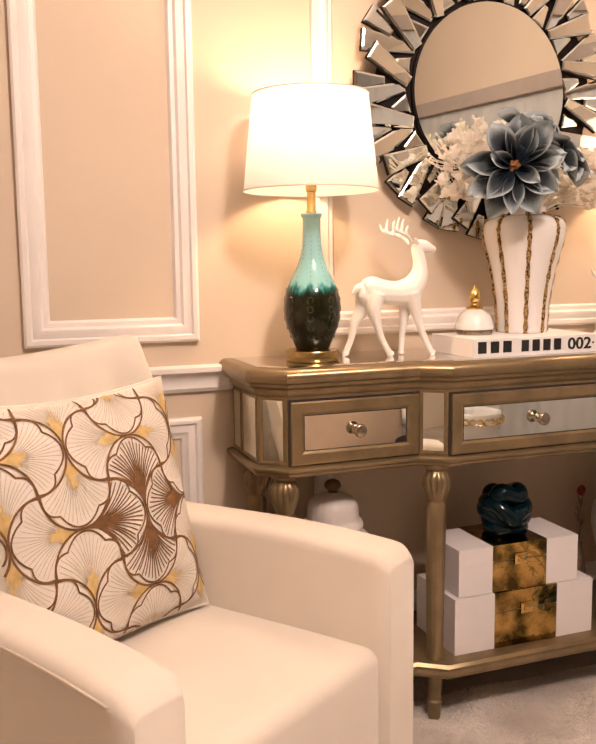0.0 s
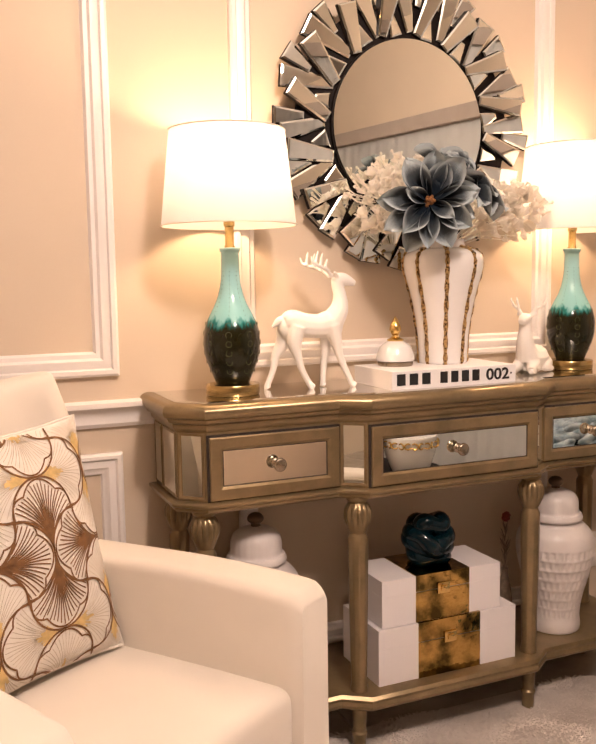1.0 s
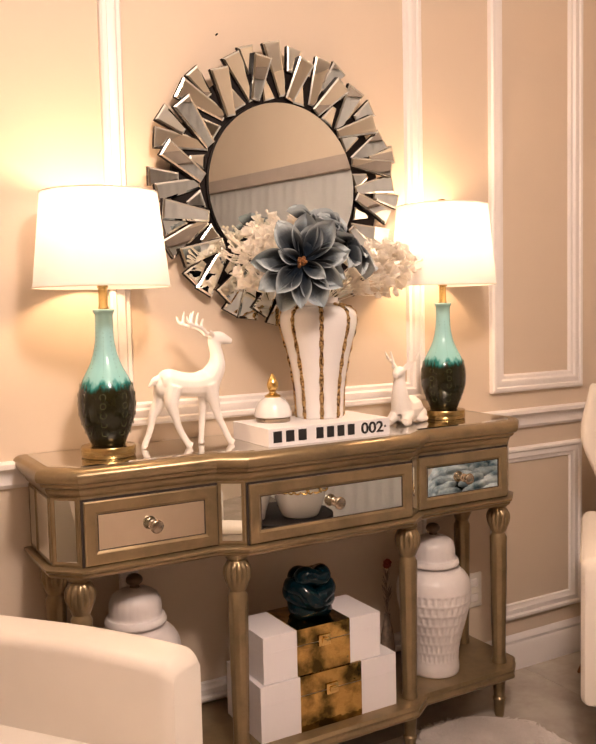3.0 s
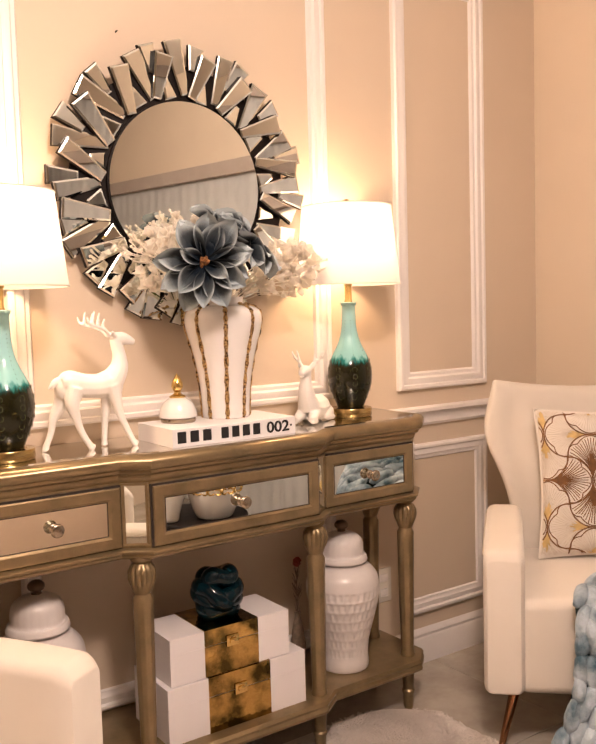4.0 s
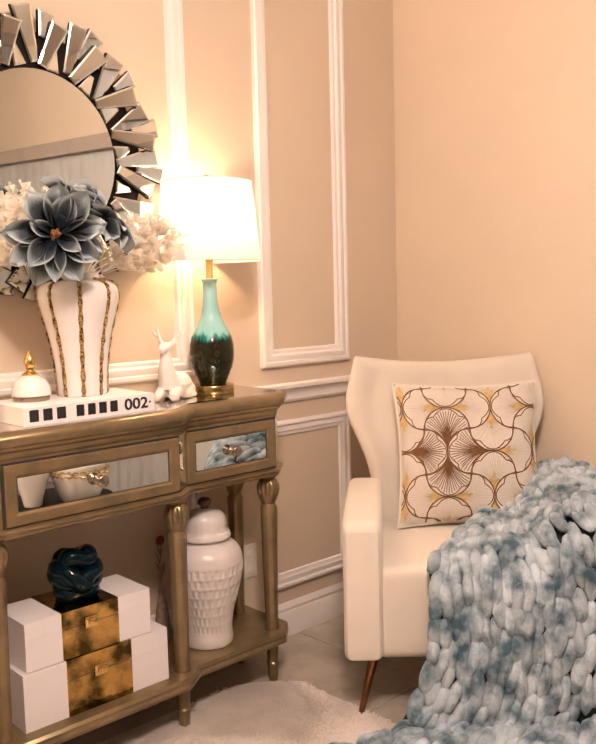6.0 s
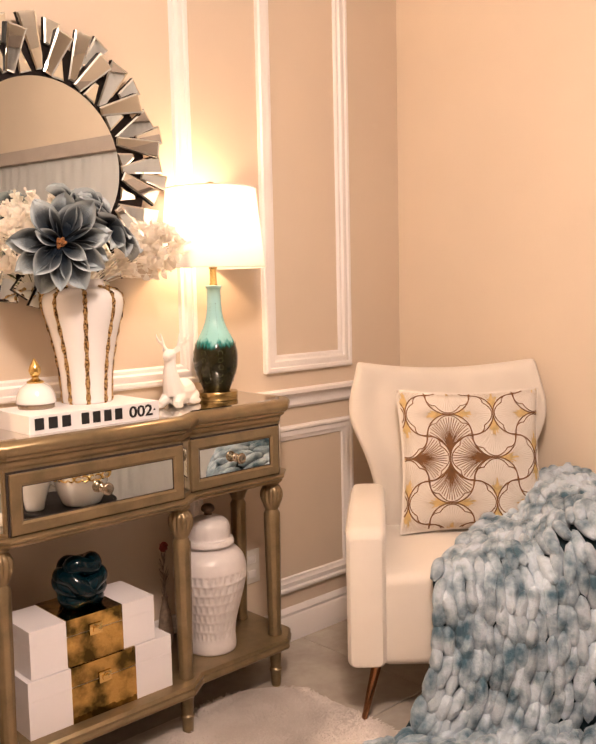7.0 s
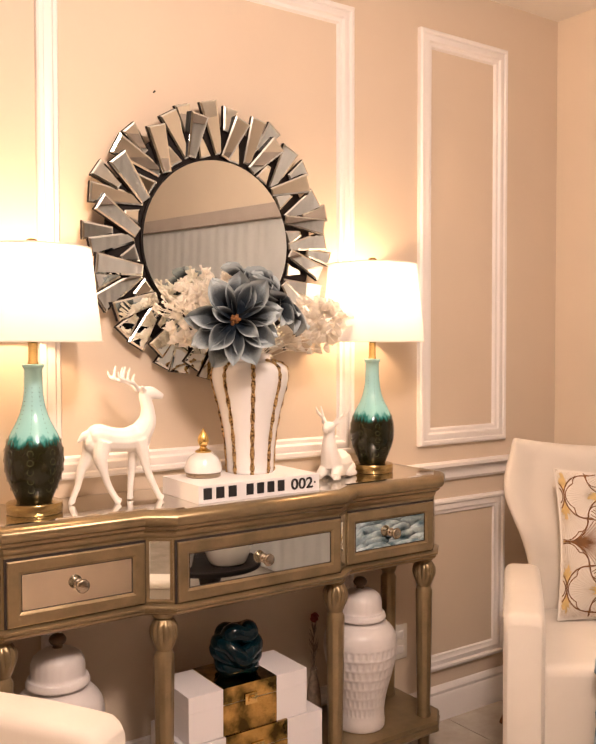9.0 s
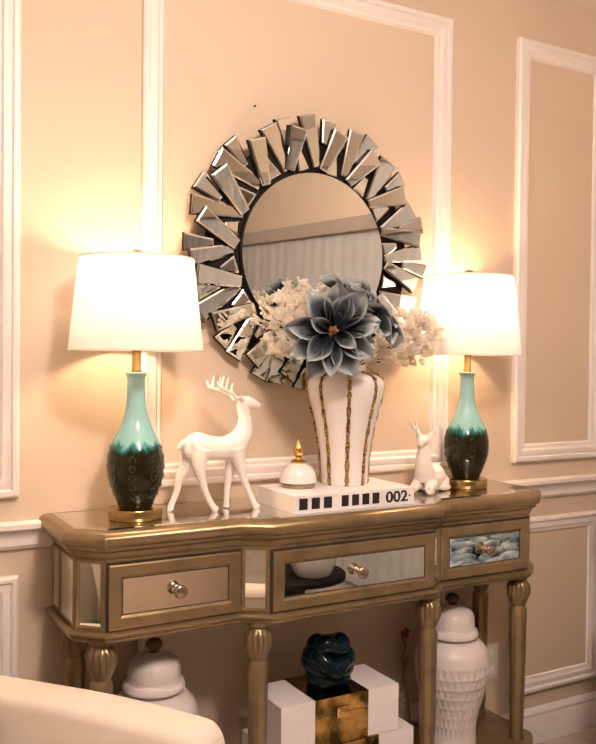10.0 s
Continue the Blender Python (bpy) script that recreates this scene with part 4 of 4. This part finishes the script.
sprig = thing("bud_vase", (1.715, 2.125, SHELF), "slim brown bud vase with a dried plume and a red bloom", "vase")
part("vase_body", lathe(smooth_profile([(0.016, 0), (0.020, 0.003), (0.024, 0.04), (0.018, 0.10), (0.009, 0.14), (0.011, 0.155)], 4), 24), M_DRIED, sprig)
rq = random.Random(3)
b = bmesh.new()
for k in range(60):
    a, h = rq.uniform(0, 6.28), rq.uniform(0.15, 0.30)
    r = 0.012 * math.sin(math.pi * (h - 0.14) / 0.18) + 0.004
    tube([(0, 0, h - 0.02), (r * math.cos(a), r * math.sin(a), h + 0.01)], [0.0012, 0.0006], 4, b)
tagged(part("plume", b, M_DRIED, sprig), kind="stuff")
b = bmesh.new()
uv = b.loops.layers.uv.new("UVMap")
for k in range(7):
    petal(b, uv, Matrix.Translation((0.0, -0.012, 0.318)) @ Matrix.Rotation(k * 0.9, 4, "Y") @ Matrix.Rotation(0.7, 4, "X"), 0.020, 0.016, 0.4, 0.4, 4, 4)
part("bloom", b, M_RED, sprig, "small red bloom")

# outlet on the wall behind the table
outlet = thing("wall_outlet", (2.115, Y_WALL, 0.32), "cream double wall outlet plate below the chair rail", "outlet")
part("plate", box(-0.036, 0.036, -0.006, 0, -0.06, 0.06, 0.003), M_PLASTIC, outlet)
for s in (-1, 1):
    part("socket", box(-0.017, 0.017, -0.008, -0.005, s * 0.026 - 0.014, s * 0.026 + 0.014, 0.003), M_TRIM, outlet)
solid("wall_nail", tube([(1.205, Y_WALL, 2.054), (1.205, Y_WALL - 0.010, 2.055)], 0.0022, 8), M_BLACK, "small dark nail in the wall above the mirror", "nail")


# ---- armchairs ----
def soft_panel(section, path, closed_caps=True, bm=None):
    """A body swept from closed sections: section(i) gives the i-th ring of points."""
    b = bm or bmesh.new()
    rings = [[b.verts.new(p) for p in section(s)] for s in path]
    k = len(rings[0])
    for lo, hi in zip(rings, rings[1:]):
        for i in range(k):
            b.faces.new((lo[i], lo[(i + 1) % k], hi[(i + 1) % k], hi[i]))
    b.faces.new(rings[0][::-1]), b.faces.new(rings[-1])
    return b


def round_rect(w, h, r, n=5):
    """A rounded rectangle about its middle."""
    out = []
    for cx, cy, a0 in ((w / 2 - r, h / 2 - r, 0), (-w / 2 + r, h / 2 - r, 90), (-w / 2 + r, -h / 2 + r, 180), (w / 2 - r, -h / 2 + r, 270)):
        out += [(cx + r * math.cos(radians(a0 + 90 * k / n)), cy + r * math.sin(radians(a0 + 90 * k / n))) for k in range(n + 1)]
    return out


def armchair(x, y, turn, label, reach=0.0, arm=0.615):
    """x, y: the middle of the front edge on the floor; local y runs to the back."""
    t = thing("armchair", (x, y, 0), label, "armchair", "cream armchairs", turn=turn)
    # seat with a softly domed top
    b = box(-0.285, 0.285, -0.005, 0.62 + reach, 0.185, 0.455, 0.03, 4)
    bmesh.ops.subdivide_edges(b, edges=[e for e in b.edges if e.calc_length() > 0.2], cuts=7, use_grid_fill=True)
    for v in b.verts:
        if v.co.z > 0.40:
            v.co.z += 0.022 * max(0, 1 - (v.co.x / 0.29) ** 2) * max(0, 1 - ((v.co.y - 0.28) / 0.36) ** 2)
    part("seat", b, M_FABRIC, t)
    part("seat_seam", tube([(-0.28, -0.007, 0.2), (-0.28, -0.007, 0.43)], 0.003, 6), M_PIPING, t)
    crown = lambda q: arm + 0.004 - 0.012 * q - 0.022 * max(0, 1 - q / 0.55) ** 2.2 - 0.014 * (max(0, 0.05 - q) / 0.05) ** 2
    for s in (-1, 1):
        # an arm: a slab whose top swells up and falls gently to the front
        def sec(q, s=s):
            yy = -0.022 + (0.55 + reach) * q
            top = crown(q)
            cx = s * (0.325 - 0.045 * q)
            h = top - 0.185
            front = 0.012 * max(0, 1 - q / 0.05) ** 2
            return [(cx + px, yy, 0.185 + h / 2 + pz) for px, pz in round_rect(0.115 - 2 * front, h - 2 * front, 0.026 - front)]
        part("arm", soft_panel(sec, [0, 0.004, 0.012, 0.025, 0.04, 0.06, 0.085, 0.11, 0.14, 0.2, 0.3, 0.4, 0.5, 0.6, 0.7, 0.8, 0.9, 1.0]), M_FABRIC, t)
        pts = [(s * (0.3815 - 0.045 * q), -0.022 + (0.55 + reach) * q, crown(q) - 0.020) for q in (0.97, 0.8, 0.65, 0.5, 0.35, 0.2, 0.1, 0.06)]
        part("arm_piping", tube(pts, 0.0035, 6), M_PIPING, t)

    # the winged back: narrow at the seat, wide at shoulder height, a dip in its top edge
    W = [(0.42, 0.245), (0.55, 0.25), (0.62, 0.262), (0.70, 0.285), (0.78, 0.322), (0.84, 0.345), (0.90, 0.342), (0.96, 0.325), (1.0, 0.315), (1.03, 0.31)]
    b = bmesh.new()
    nx, grid = 28, {}
    for side in (0, 1):
        for i, (z, hw) in enumerate(W):
            for j in range(nx + 1):
                u = 2 * j / nx - 1
                zz = z - (0.035 * (1 - u * u) * max(0, (z - 0.8) / 0.23))
                yb = 0.54 + reach + 0.20 * (z - 0.42) - 0.085 * abs(u) ** 2.6 * min(1, max(0.0, (z - 0.5) / 0.25))
                edge = min(1.0, (1 - abs(u)) * 7, (1.03 - z) * 18 + 0.05)
                th = 0.03 + 0.045 * max(0.0, edge) ** 0.5
                tuft = 0
                if side == 0:
                    for tz in (0.66, 0.80, 0.93):
                        for tu in (-0.72, -0.36, 0.0, 0.36, 0.72):
                            dd = ((u - tu) * hw) ** 2 + (z - tz) ** 2
                            tuft += 0.019 * math.exp(-dd / 0.0009)
                grid[side, i, j] = b.verts.new((u * hw, yb + (-th / 2 + tuft if side == 0 else th / 2 + 0.02), zz))
    for side in (0, 1):
        for i in range(len(W) - 1):
            for j in range(nx):
                b.faces.new([grid[side, i, j], grid[side, i, j + 1], grid[side, i + 1, j + 1], grid[side, i + 1, j]])
    rim = [(i, 0) for i in range(len(W))] + [(len(W) - 1, j) for j in range(1, nx + 1)] + [(i, nx) for i in range(len(W) - 2, -1, -1)] + [(0, j) for j in range(nx - 1, 0, -1)]
    for p, q in zip(rim, rim[1:] + rim[:1]):
        b.faces.new([grid[0, p[0], p[1]], grid[0, q[0], q[1]], grid[1, q[0], q[1]], grid[1, p[0], p[1]]])
    back = part("backrest", b, M_FABRIC, t)
    sub = back.modifiers.new("round", "SUBSURF")
    sub.levels = sub.render_levels = 2
    for tz in (0.80, 0.93):
        for tu in (-0.72, -0.36, 0.0, 0.36, 0.72):
            hw = 0.335
            yb = 0.54 + reach + 0.20 * (tz - 0.42) - 0.085 * abs(tu) ** 2.6 - 0.026
            part("button", ball((tu * hw, yb, tz - 0.035 * (1 - tu * tu) * max(0, (tz - 0.8) / 0.23)), 0.010, None, (1, 0.5, 1), 10, 7), M_FABRIC, back)
    for sx, y0, y1 in ((-1, 0.07, 0.03), (1, 0.07, 0.03), (-1, 0.50 + reach, 0.66 + reach), (1, 0.50 + reach, 0.66 + reach)):
        part("leg", tube([(sx * 0.285, y0, 0.19), (sx * 0.335, y1, 0.006), (sx * 0.336, y1, 0.0)], [0.016, 0.0085, 0.0085], 14), M_COPPER, t, "slim tapered copper leg")
    return t


CHAIR_R, CHAIR_L = (2.252, 1.320, -44.0), (0.4925, 1.301, 34.0)
armchair(*CHAIR_R, "cream velvet wingback armchair with copper legs under a blue throw")
armchair(*CHAIR_L, "cream velvet wingback armchair beside the console table", 0.09, 0.655)


# ---- cushions ----
def cushion(m, size, node, label):
    """A plump square cushion; local x and z span its face, which looks to -y. node: the embroidered centre, in parts of a side."""
    t = thing("cushion", (0, 0, 0), label, "cushion", "embroidered cushions")
    t.matrix_basis = m
    h = size / 2

    def face(u, v, side):
        """A point on the cushion, u and v from -1 to 1."""
        pinch = 1 - 0.075 * (1 - v * v) * abs(u) ** 3
        pinch2 = 1 - 0.075 * (1 - u * u) * abs(v) ** 3
        th = 0.068 * (max(0, 1 - u * u) * max(0, 1 - v * v)) ** 0.42
        wob = 0.004 * math.sin(4 * u + 2 * v) * (1 - u * u) * (1 - v * v)
        return Vector((u * h * pinch, side * (th + wob) + 0.0, v * h * pinch2))

    b = bmesh.new()
    n = 36
    for side in (-1, 1):
        g = [[b.verts.new(face(2 * i / n - 1, 2 * j / n - 1, side)) for j in range(n + 1)] for i in range(n + 1)]
        for i in range(n):
            for j in range(n):
                b.faces.new((g[i][j], g[i + 1][j], g[i + 1][j + 1], g[i][j + 1]))
    bmesh.ops.remove_doubles(b, verts=b.verts, dist=0.0004)
    part("cover", b, M_LINEN, t)
    rim = [face(u, -1, -1) for u in np.linspace(-1, 1, 20)] + [face(1, v, -1) for v in np.linspace(-1, 1, 20)[1:]] + [face(u, 1, -1) for u in np.linspace(1, -1, 20)[1:]] + [face(-1, v, -1) for v in np.linspace(1, -1, 20)[1:]]
    part("piping", tube(rim, 0.0035, 6), M_LINEN, t)

    def ribbon(bm, pts, width):
        pts = [p for p in pts]
        runs, run = [], []
        for p in pts:
            if max(abs(p[0]), abs(p[1])) < 0.985:
                run.append(p)
            elif run:
                runs.append(run)
                run = []
        runs.append(run)
        for run in runs:
            if len(run) < 2:
                continue
            prev = None
            for i, p in enumerate(run):
                a, c = run[max(0, i - 1)], run[min(len(run) - 1, i + 1)]
                d = Vector((c[0] - a[0], c[1] - a[1]))
                d = d.normalized() if d.length > 1e-9 else Vector((1, 0))
                o = Vector((-d.y, d.x)) * width / size
                two = []
                for s in (-1, 1):
                    q = face(max(-0.995, min(0.995, p[0] + s * o.x)), max(-0.995, min(0.995, p[1] + s * o.y)), -1)
                    two.append(bm.verts.new(q + Vector((0, -0.0008 - 0.2 * width, 0))))
                if prev:
                    bm.faces.new((prev[0], prev[1], two[1], two[0]))
                prev = two

    step = 2 * 0.147 / size
    lines = {"brown": bmesh.new(), "tan": bmesh.new(), "gold": bmesh.new()}
    cx, cy = node[0] * 2 - 1, node[1] * 2 - 1
    rg = random.Random(4)
    for i in range(-4, 5):
        for j in range(-4, 5):
            for dx, dy in ((1, 0), (0, 1)):
                p, q = (i, j), (i + dx, j + dy)
                even = (i + j) % 2 == 0
                base, tip = ((p, q) if even else (q, p)) if dy else ((q, p) if even else (p, q))
                bx, by = cx + base[0] * step, cy + base[1] * step
                ax = Vector((tip[0] - base[0], tip[1] - base[1]))
                si = Vector((-ax.y, ax.x))
                if max(abs(bx + ax.x * step / 2), abs(by + ax.y * step / 2)) > 1.5:
                    continue
                to = lambda a, c: (bx + step * (ax.x * a + si.x * c), by + step * (ax.y * a + si.y * c))
                dark = (p == (0, 0) or q == (0, 0))
                # the round outline over the fan's tip, then its lobed rim and rays
                arc = [to(0.5 + 0.5 * math.cos(a), 0.5 * math.sin(a)) for a in np.linspace(-math.pi / 2, math.pi / 2, 40)]
                ribbon(lines["brown"], arc, 0.0042)
                lobe = lambda f: 0.83 + 0.14 * math.cos(f / 0.45 * math.pi / 2) if f < 0.45 else 0.83 - 0.13 * (f - 0.45) / 0.55 + 0.075 * math.sin(math.pi * (f - 0.45) / 0.55)
                for s in (-1, 1):
                    ribbon(lines["brown"], [to(lobe(f) * math.cos(f * 0.76), s * lobe(f) * math.sin(f * 0.76)) for f in np.linspace(0, 1, 30)], 0.0036)
                for k in range(-10, 11):
                    f = abs(k) / 10.5
                    s = 1 if k >= 0 else -1
                    rr = lobe(f) * rg.uniform(0.93, 0.99)
                    ae, ce = rr * math.cos(f * 0.76), s * rr * math.sin(f * 0.76) * 0.97
                    ray = lambda a0, a1: [to(q2 * ae, ce * q2 ** 2.3) for q2 in np.linspace(a0, a1, 10)]
                    ribbon(lines["brown" if dark else "tan"], ray(rg.uniform(0.2, 0.4), 1.0), 0.0027 if dark else 0.0012)
                    for w in range(2):
                        a0 = rg.uniform(0.06, 0.2)
                        ribbon(lines["brown" if dark else "gold"], ray(a0, a0 + rg.uniform(0.24, 0.42)), 0.0030 if dark else 0.0034)
    for key, material, text in (("brown", M_THREAD, "brown scalloped fan embroidery"), ("tan", M_THREAD2, "tan fan rays"), ("gold", M_THREADG, "gold fan hearts")):
        tagged(part("embroidery", lines[key], material, t, text), kind="stuff")
    return t


def on_chair(x, y, turn, lx, ly, z, lean, yaw=0, roll=0):
    return pose(x, y, 0, 0, 0, turn) @ pose(lx, ly, z, -lean, roll, yaw)


cushion(on_chair(*CHAIR_R, 0.054, 0.42, 0.706, 14), 0.480, (0.345, 0.51), "square linen cushion with brown and gold fan embroidery")
cushion(on_chair(*CHAIR_L, -0.02, 0.45, 0.710, 14, 0), 0.490, (0.64, 0.49), "square linen cushion with bold dark brown fan embroidery")


# ---- chunky knit throw over the chair ----
def throw_at(s, q):
    """The throw's surface in the chair's own frame. s: 0 to 1 across; q: metres along from its back end, down to the floor."""
    if q < 0.50:
        y = 0.47 - q
        left = 0.16 - 0.30 * (q / 0.50) ** 1.2
        x = left + (0.46 - left) * s
        seat = 0.485 + 0.02 * math.sin(9 * x + 3 * y)
        arm = 0.628
        k = 1 / (1 + math.exp(-(x - 0.235) / 0.030))
        z = seat + (arm - seat) * k - 0.25 * max(0, x - 0.40)
        return Vector((x, y, z + 0.01))
    if q < 1.02:
        f = (q - 0.50) / 0.52
        left = -0.14 - 0.10 * f ** 3
        x = left + (0.50 - left) * s
        k = 1 / (1 + math.exp(-(x - 0.235) / 0.035))
        top = 0.49 + 0.143 * k
        bend = min(1, (q - 0.50) / 0.07)
        z = top - (top - 0.04) * f - 0.01 * bend
        return Vector((x, -0.03 - 0.055 * math.sin(bend * math.pi / 2) - 0.03 * f - 0.02 * math.sin(7 * x) * f, z))
    f = (q - 1.02) / 0.24
    left = -0.24 - 0.22 * f
    x = left + (0.50 - left) * s
    return Vector((x, -0.115 - 0.16 * f, 0.035 + 0.01 * math.sin(9 * x)))


throw = thing("throw_blanket", (CHAIR_R[0], CHAIR_R[1], 0), "chunky chenille-knit throw in mottled blue-grey draped over an armchair", "throw", turn=CHAIR_R[2])
# sheet under the stitches, coloured dark as the shade in their gaps
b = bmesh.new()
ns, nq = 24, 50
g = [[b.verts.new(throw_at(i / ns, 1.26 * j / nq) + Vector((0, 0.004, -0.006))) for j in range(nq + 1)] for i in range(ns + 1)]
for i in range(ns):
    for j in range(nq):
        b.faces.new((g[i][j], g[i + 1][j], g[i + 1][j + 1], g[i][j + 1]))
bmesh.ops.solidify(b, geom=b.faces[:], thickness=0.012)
part("backing", b, M_KNITGAP, throw)
rg = random.Random(9)
b = bmesh.new()
COLS = 23
for c in range(COLS):
    q = -0.02 + 0.045 * (c % 2) + rg.uniform(0, 0.015)
    while q < 1.25:
        ln = rg.uniform(0.076, 0.104)
        s = (c + 0.5 + rg.uniform(-0.16, 0.16)) / COLS
        qa = max(0, min(1.255, q))
        p, p0, p2, p3 = throw_at(s, qa), throw_at(s, max(0, qa - 0.03)), throw_at(s, min(1.26, qa + 0.03)), throw_at(min(1, s + 0.02), qa)
        d, w = (p2 - p0).normalized(), (p3 - p).normalized()
        nrm = w.cross(d).normalized()
        if nrm.dot(Vector((-0.15, -0.7, 0.7))) < 0:
            nrm = -nrm
        w = d.cross(nrm)
        m = Matrix((w, d, nrm)).transposed().to_4x4()
        tilt = Matrix.Rotation(rg.uniform(-0.22, 0.22), 4, "Z") @ Matrix.Rotation(rg.uniform(-0.2, 0.2), 4, "X")
        lift = rg.uniform(0.006, 0.018)
        ball(p + nrm * lift, 1.0, b, (rg.uniform(0.0180, 0.0225), ln * 0.62, rg.uniform(0.019, 0.025)), 12, 9, m @ tilt)
        q += ln * (0.6 if 0.42 < q < 0.56 else 1)
for v in b.verts:
    v.co += 0.0055 * noise.noise_vector(v.co * 30) + 0.0025 * noise.noise_vector(v.co * 90)
tagged(part("stitches", b, M_KNIT, throw, "plump chenille stitches"), kind="stuff")


# ---- rug and floor tiles ----
RX0, RX1, RY0, RY1, RR = -0.9, 2.05, -1.4, 1.985, 0.22
out = []
for cx, cy, a0 in ((RX1 - RR, RY1 - RR, 0), (RX0 + RR, RY1 - RR, 90), (RX0 + RR, RY0 + RR, 180), (RX1 - RR, RY0 + RR, 270)):
    out += [(cx + RR * math.cos(radians(a0 + 90 * k / 8)), cy + RR * math.sin(radians(a0 + 90 * k / 8))) for k in range(9)]
rug = thing("area_rug", (0, 0, 0), "off-white shaggy area rug with rounded corners on the tile floor", "rug")
part("rug_base", loft(out, [(0.0, 0.0), (0.0, 0.008), (-0.004, 0.012)]), M_RUG, rug)
rg = random.Random(5)
verts, faces = [], []
for k in range(34000):
    x, y = rg.uniform(0.75, RX1 - 0.003), rg.uniform(1.05, RY1 - 0.003)
    if x > RX1 - RR and y > RY1 - RR and (x - RX1 + RR) ** 2 + (y - RY1 + RR) ** 2 > RR * RR:
        continue
    flow = 6.28 * noise.noise(Vector((x * 4, y * 4, 0.3)))
    a = flow + rg.uniform(-0.7, 0.7)
    ln, w = rg.uniform(0.012, 0.024), rg.uniform(0.0016, 0.003)
    dx, dy = math.cos(a), math.sin(a)
    h = rg.uniform(0.002, 0.005)
    i = len(verts)
    verts += [(x - dy * w, y + dx * w, 0.010), (x + dy * w, y - dx * w, 0.010), (x + dx * ln * 0.5 + dy * w, y + dy * ln * 0.5 - dx * w, 0.012 + h), (x + dx * ln * 0.5 - dy * w, y + dy * ln * 0.5 + dx * w, 0.012 + h), (x + dx * ln, y + dy * ln, 0.011 + h * 0.9)]
    faces += [(i, i + 1, i + 2, i + 3), (i + 3, i + 2, i + 4)]
me = bpy.data.meshes.new("shag")
me.from_pydata(verts, [], faces)
me.materials.append(M_RUG)
pile = new("shag", me)
pile.parent = rug
tagged(pile, kind="stuff")

tile_mesh = mesh_of("tile", box(0.0015, 0.5985, 0.0015, 0.5985, -0.006, 0.0, 0.001, 1), M_TILE, False)
for i in range(8):
    for j in range(14):
        o = new("tile", tile_mesh)
        o.parent = floor
        o.matrix_basis = Matrix.Translation((X_RIGHT - 0.6 * (i + 1), Y_WALL - 0.6 * (j + 1) + 0.0, 0))


# ---- the low table beyond, which the drawer mirrors show ----
low = thing("coffee_table", (2.09, 0.22, 0), "low round black coffee table", "coffee table")
part("tabletop", lathe([(0.225, 0.31), (0.24, 0.314), (0.24, 0.332), (0.235, 0.336)], 64), M_BLACK, low)
part("pedestal", lathe(smooth_profile([(0.17, 0.0), (0.17, 0.02), (0.06, 0.05), (0.045, 0.2), (0.07, 0.312)], 5), 40), M_BLACK, low)
bowl = thing("planter", (2.14, 0.30, 0.336), "white planter bowl with a gold chain band", "planter")
part("bowl", lathe(smooth_profile([(0.07, 0), (0.085, 0.004), (0.105, 0.05), (0.122, 0.11), (0.125, 0.16), (0.120, 0.17), (0.112, 0.162), (0.10, 0.10), (0.02, 0.05)], 5), 56), M_PORC, bowl)
for k in range(26):
    a = 2 * math.pi * k / 26
    pts = [Vector((0.0, 0.016 * math.cos(q * math.pi / 6), 0.013 * math.sin(q * math.pi / 6))) for q in range(13)]
    part("chain_link", tube(pts, 0.0042, 6), M_GOLD, bowl, m=Matrix.Rotation(a, 4, "Z") @ Matrix.Translation((0.127, 0, 0.135)) @ Matrix.Rotation(0.5 * (-1) ** k, 4, "Z"))
tall = thing("floor_vase", (1.93, 0.26, 0.336), "tall white glazed vase on a low table", "vase")
part("vase_body", lathe(smooth_profile([(0.03, 0), (0.04, 0.004), (0.05, 0.05), (0.085, 0.16), (0.09, 0.22), (0.06, 0.29), (0.04, 0.31), (0.045, 0.34)], 5), 48), M_PORC, tall)
seat = thing("ottoman", (1.62, -0.44, 0), "large tan upholstered ottoman on the shaggy rug", "ottoman")
part("body", box(-0.42, 0.42, -0.33, 0.33, 0.050, 0.50, 0.035, 4), M_TAN, seat)
for sx in (-0.36, 0.36):
    for sy in (-0.27, 0.27):
        part("leg", lathe([(0.016, 0.0), (0.018, 0.002), (0.024, 0.052), (0.024, 0.056)], 20), M_BRONZE, seat, m=Matrix.Translation((sx, sy, 0)))
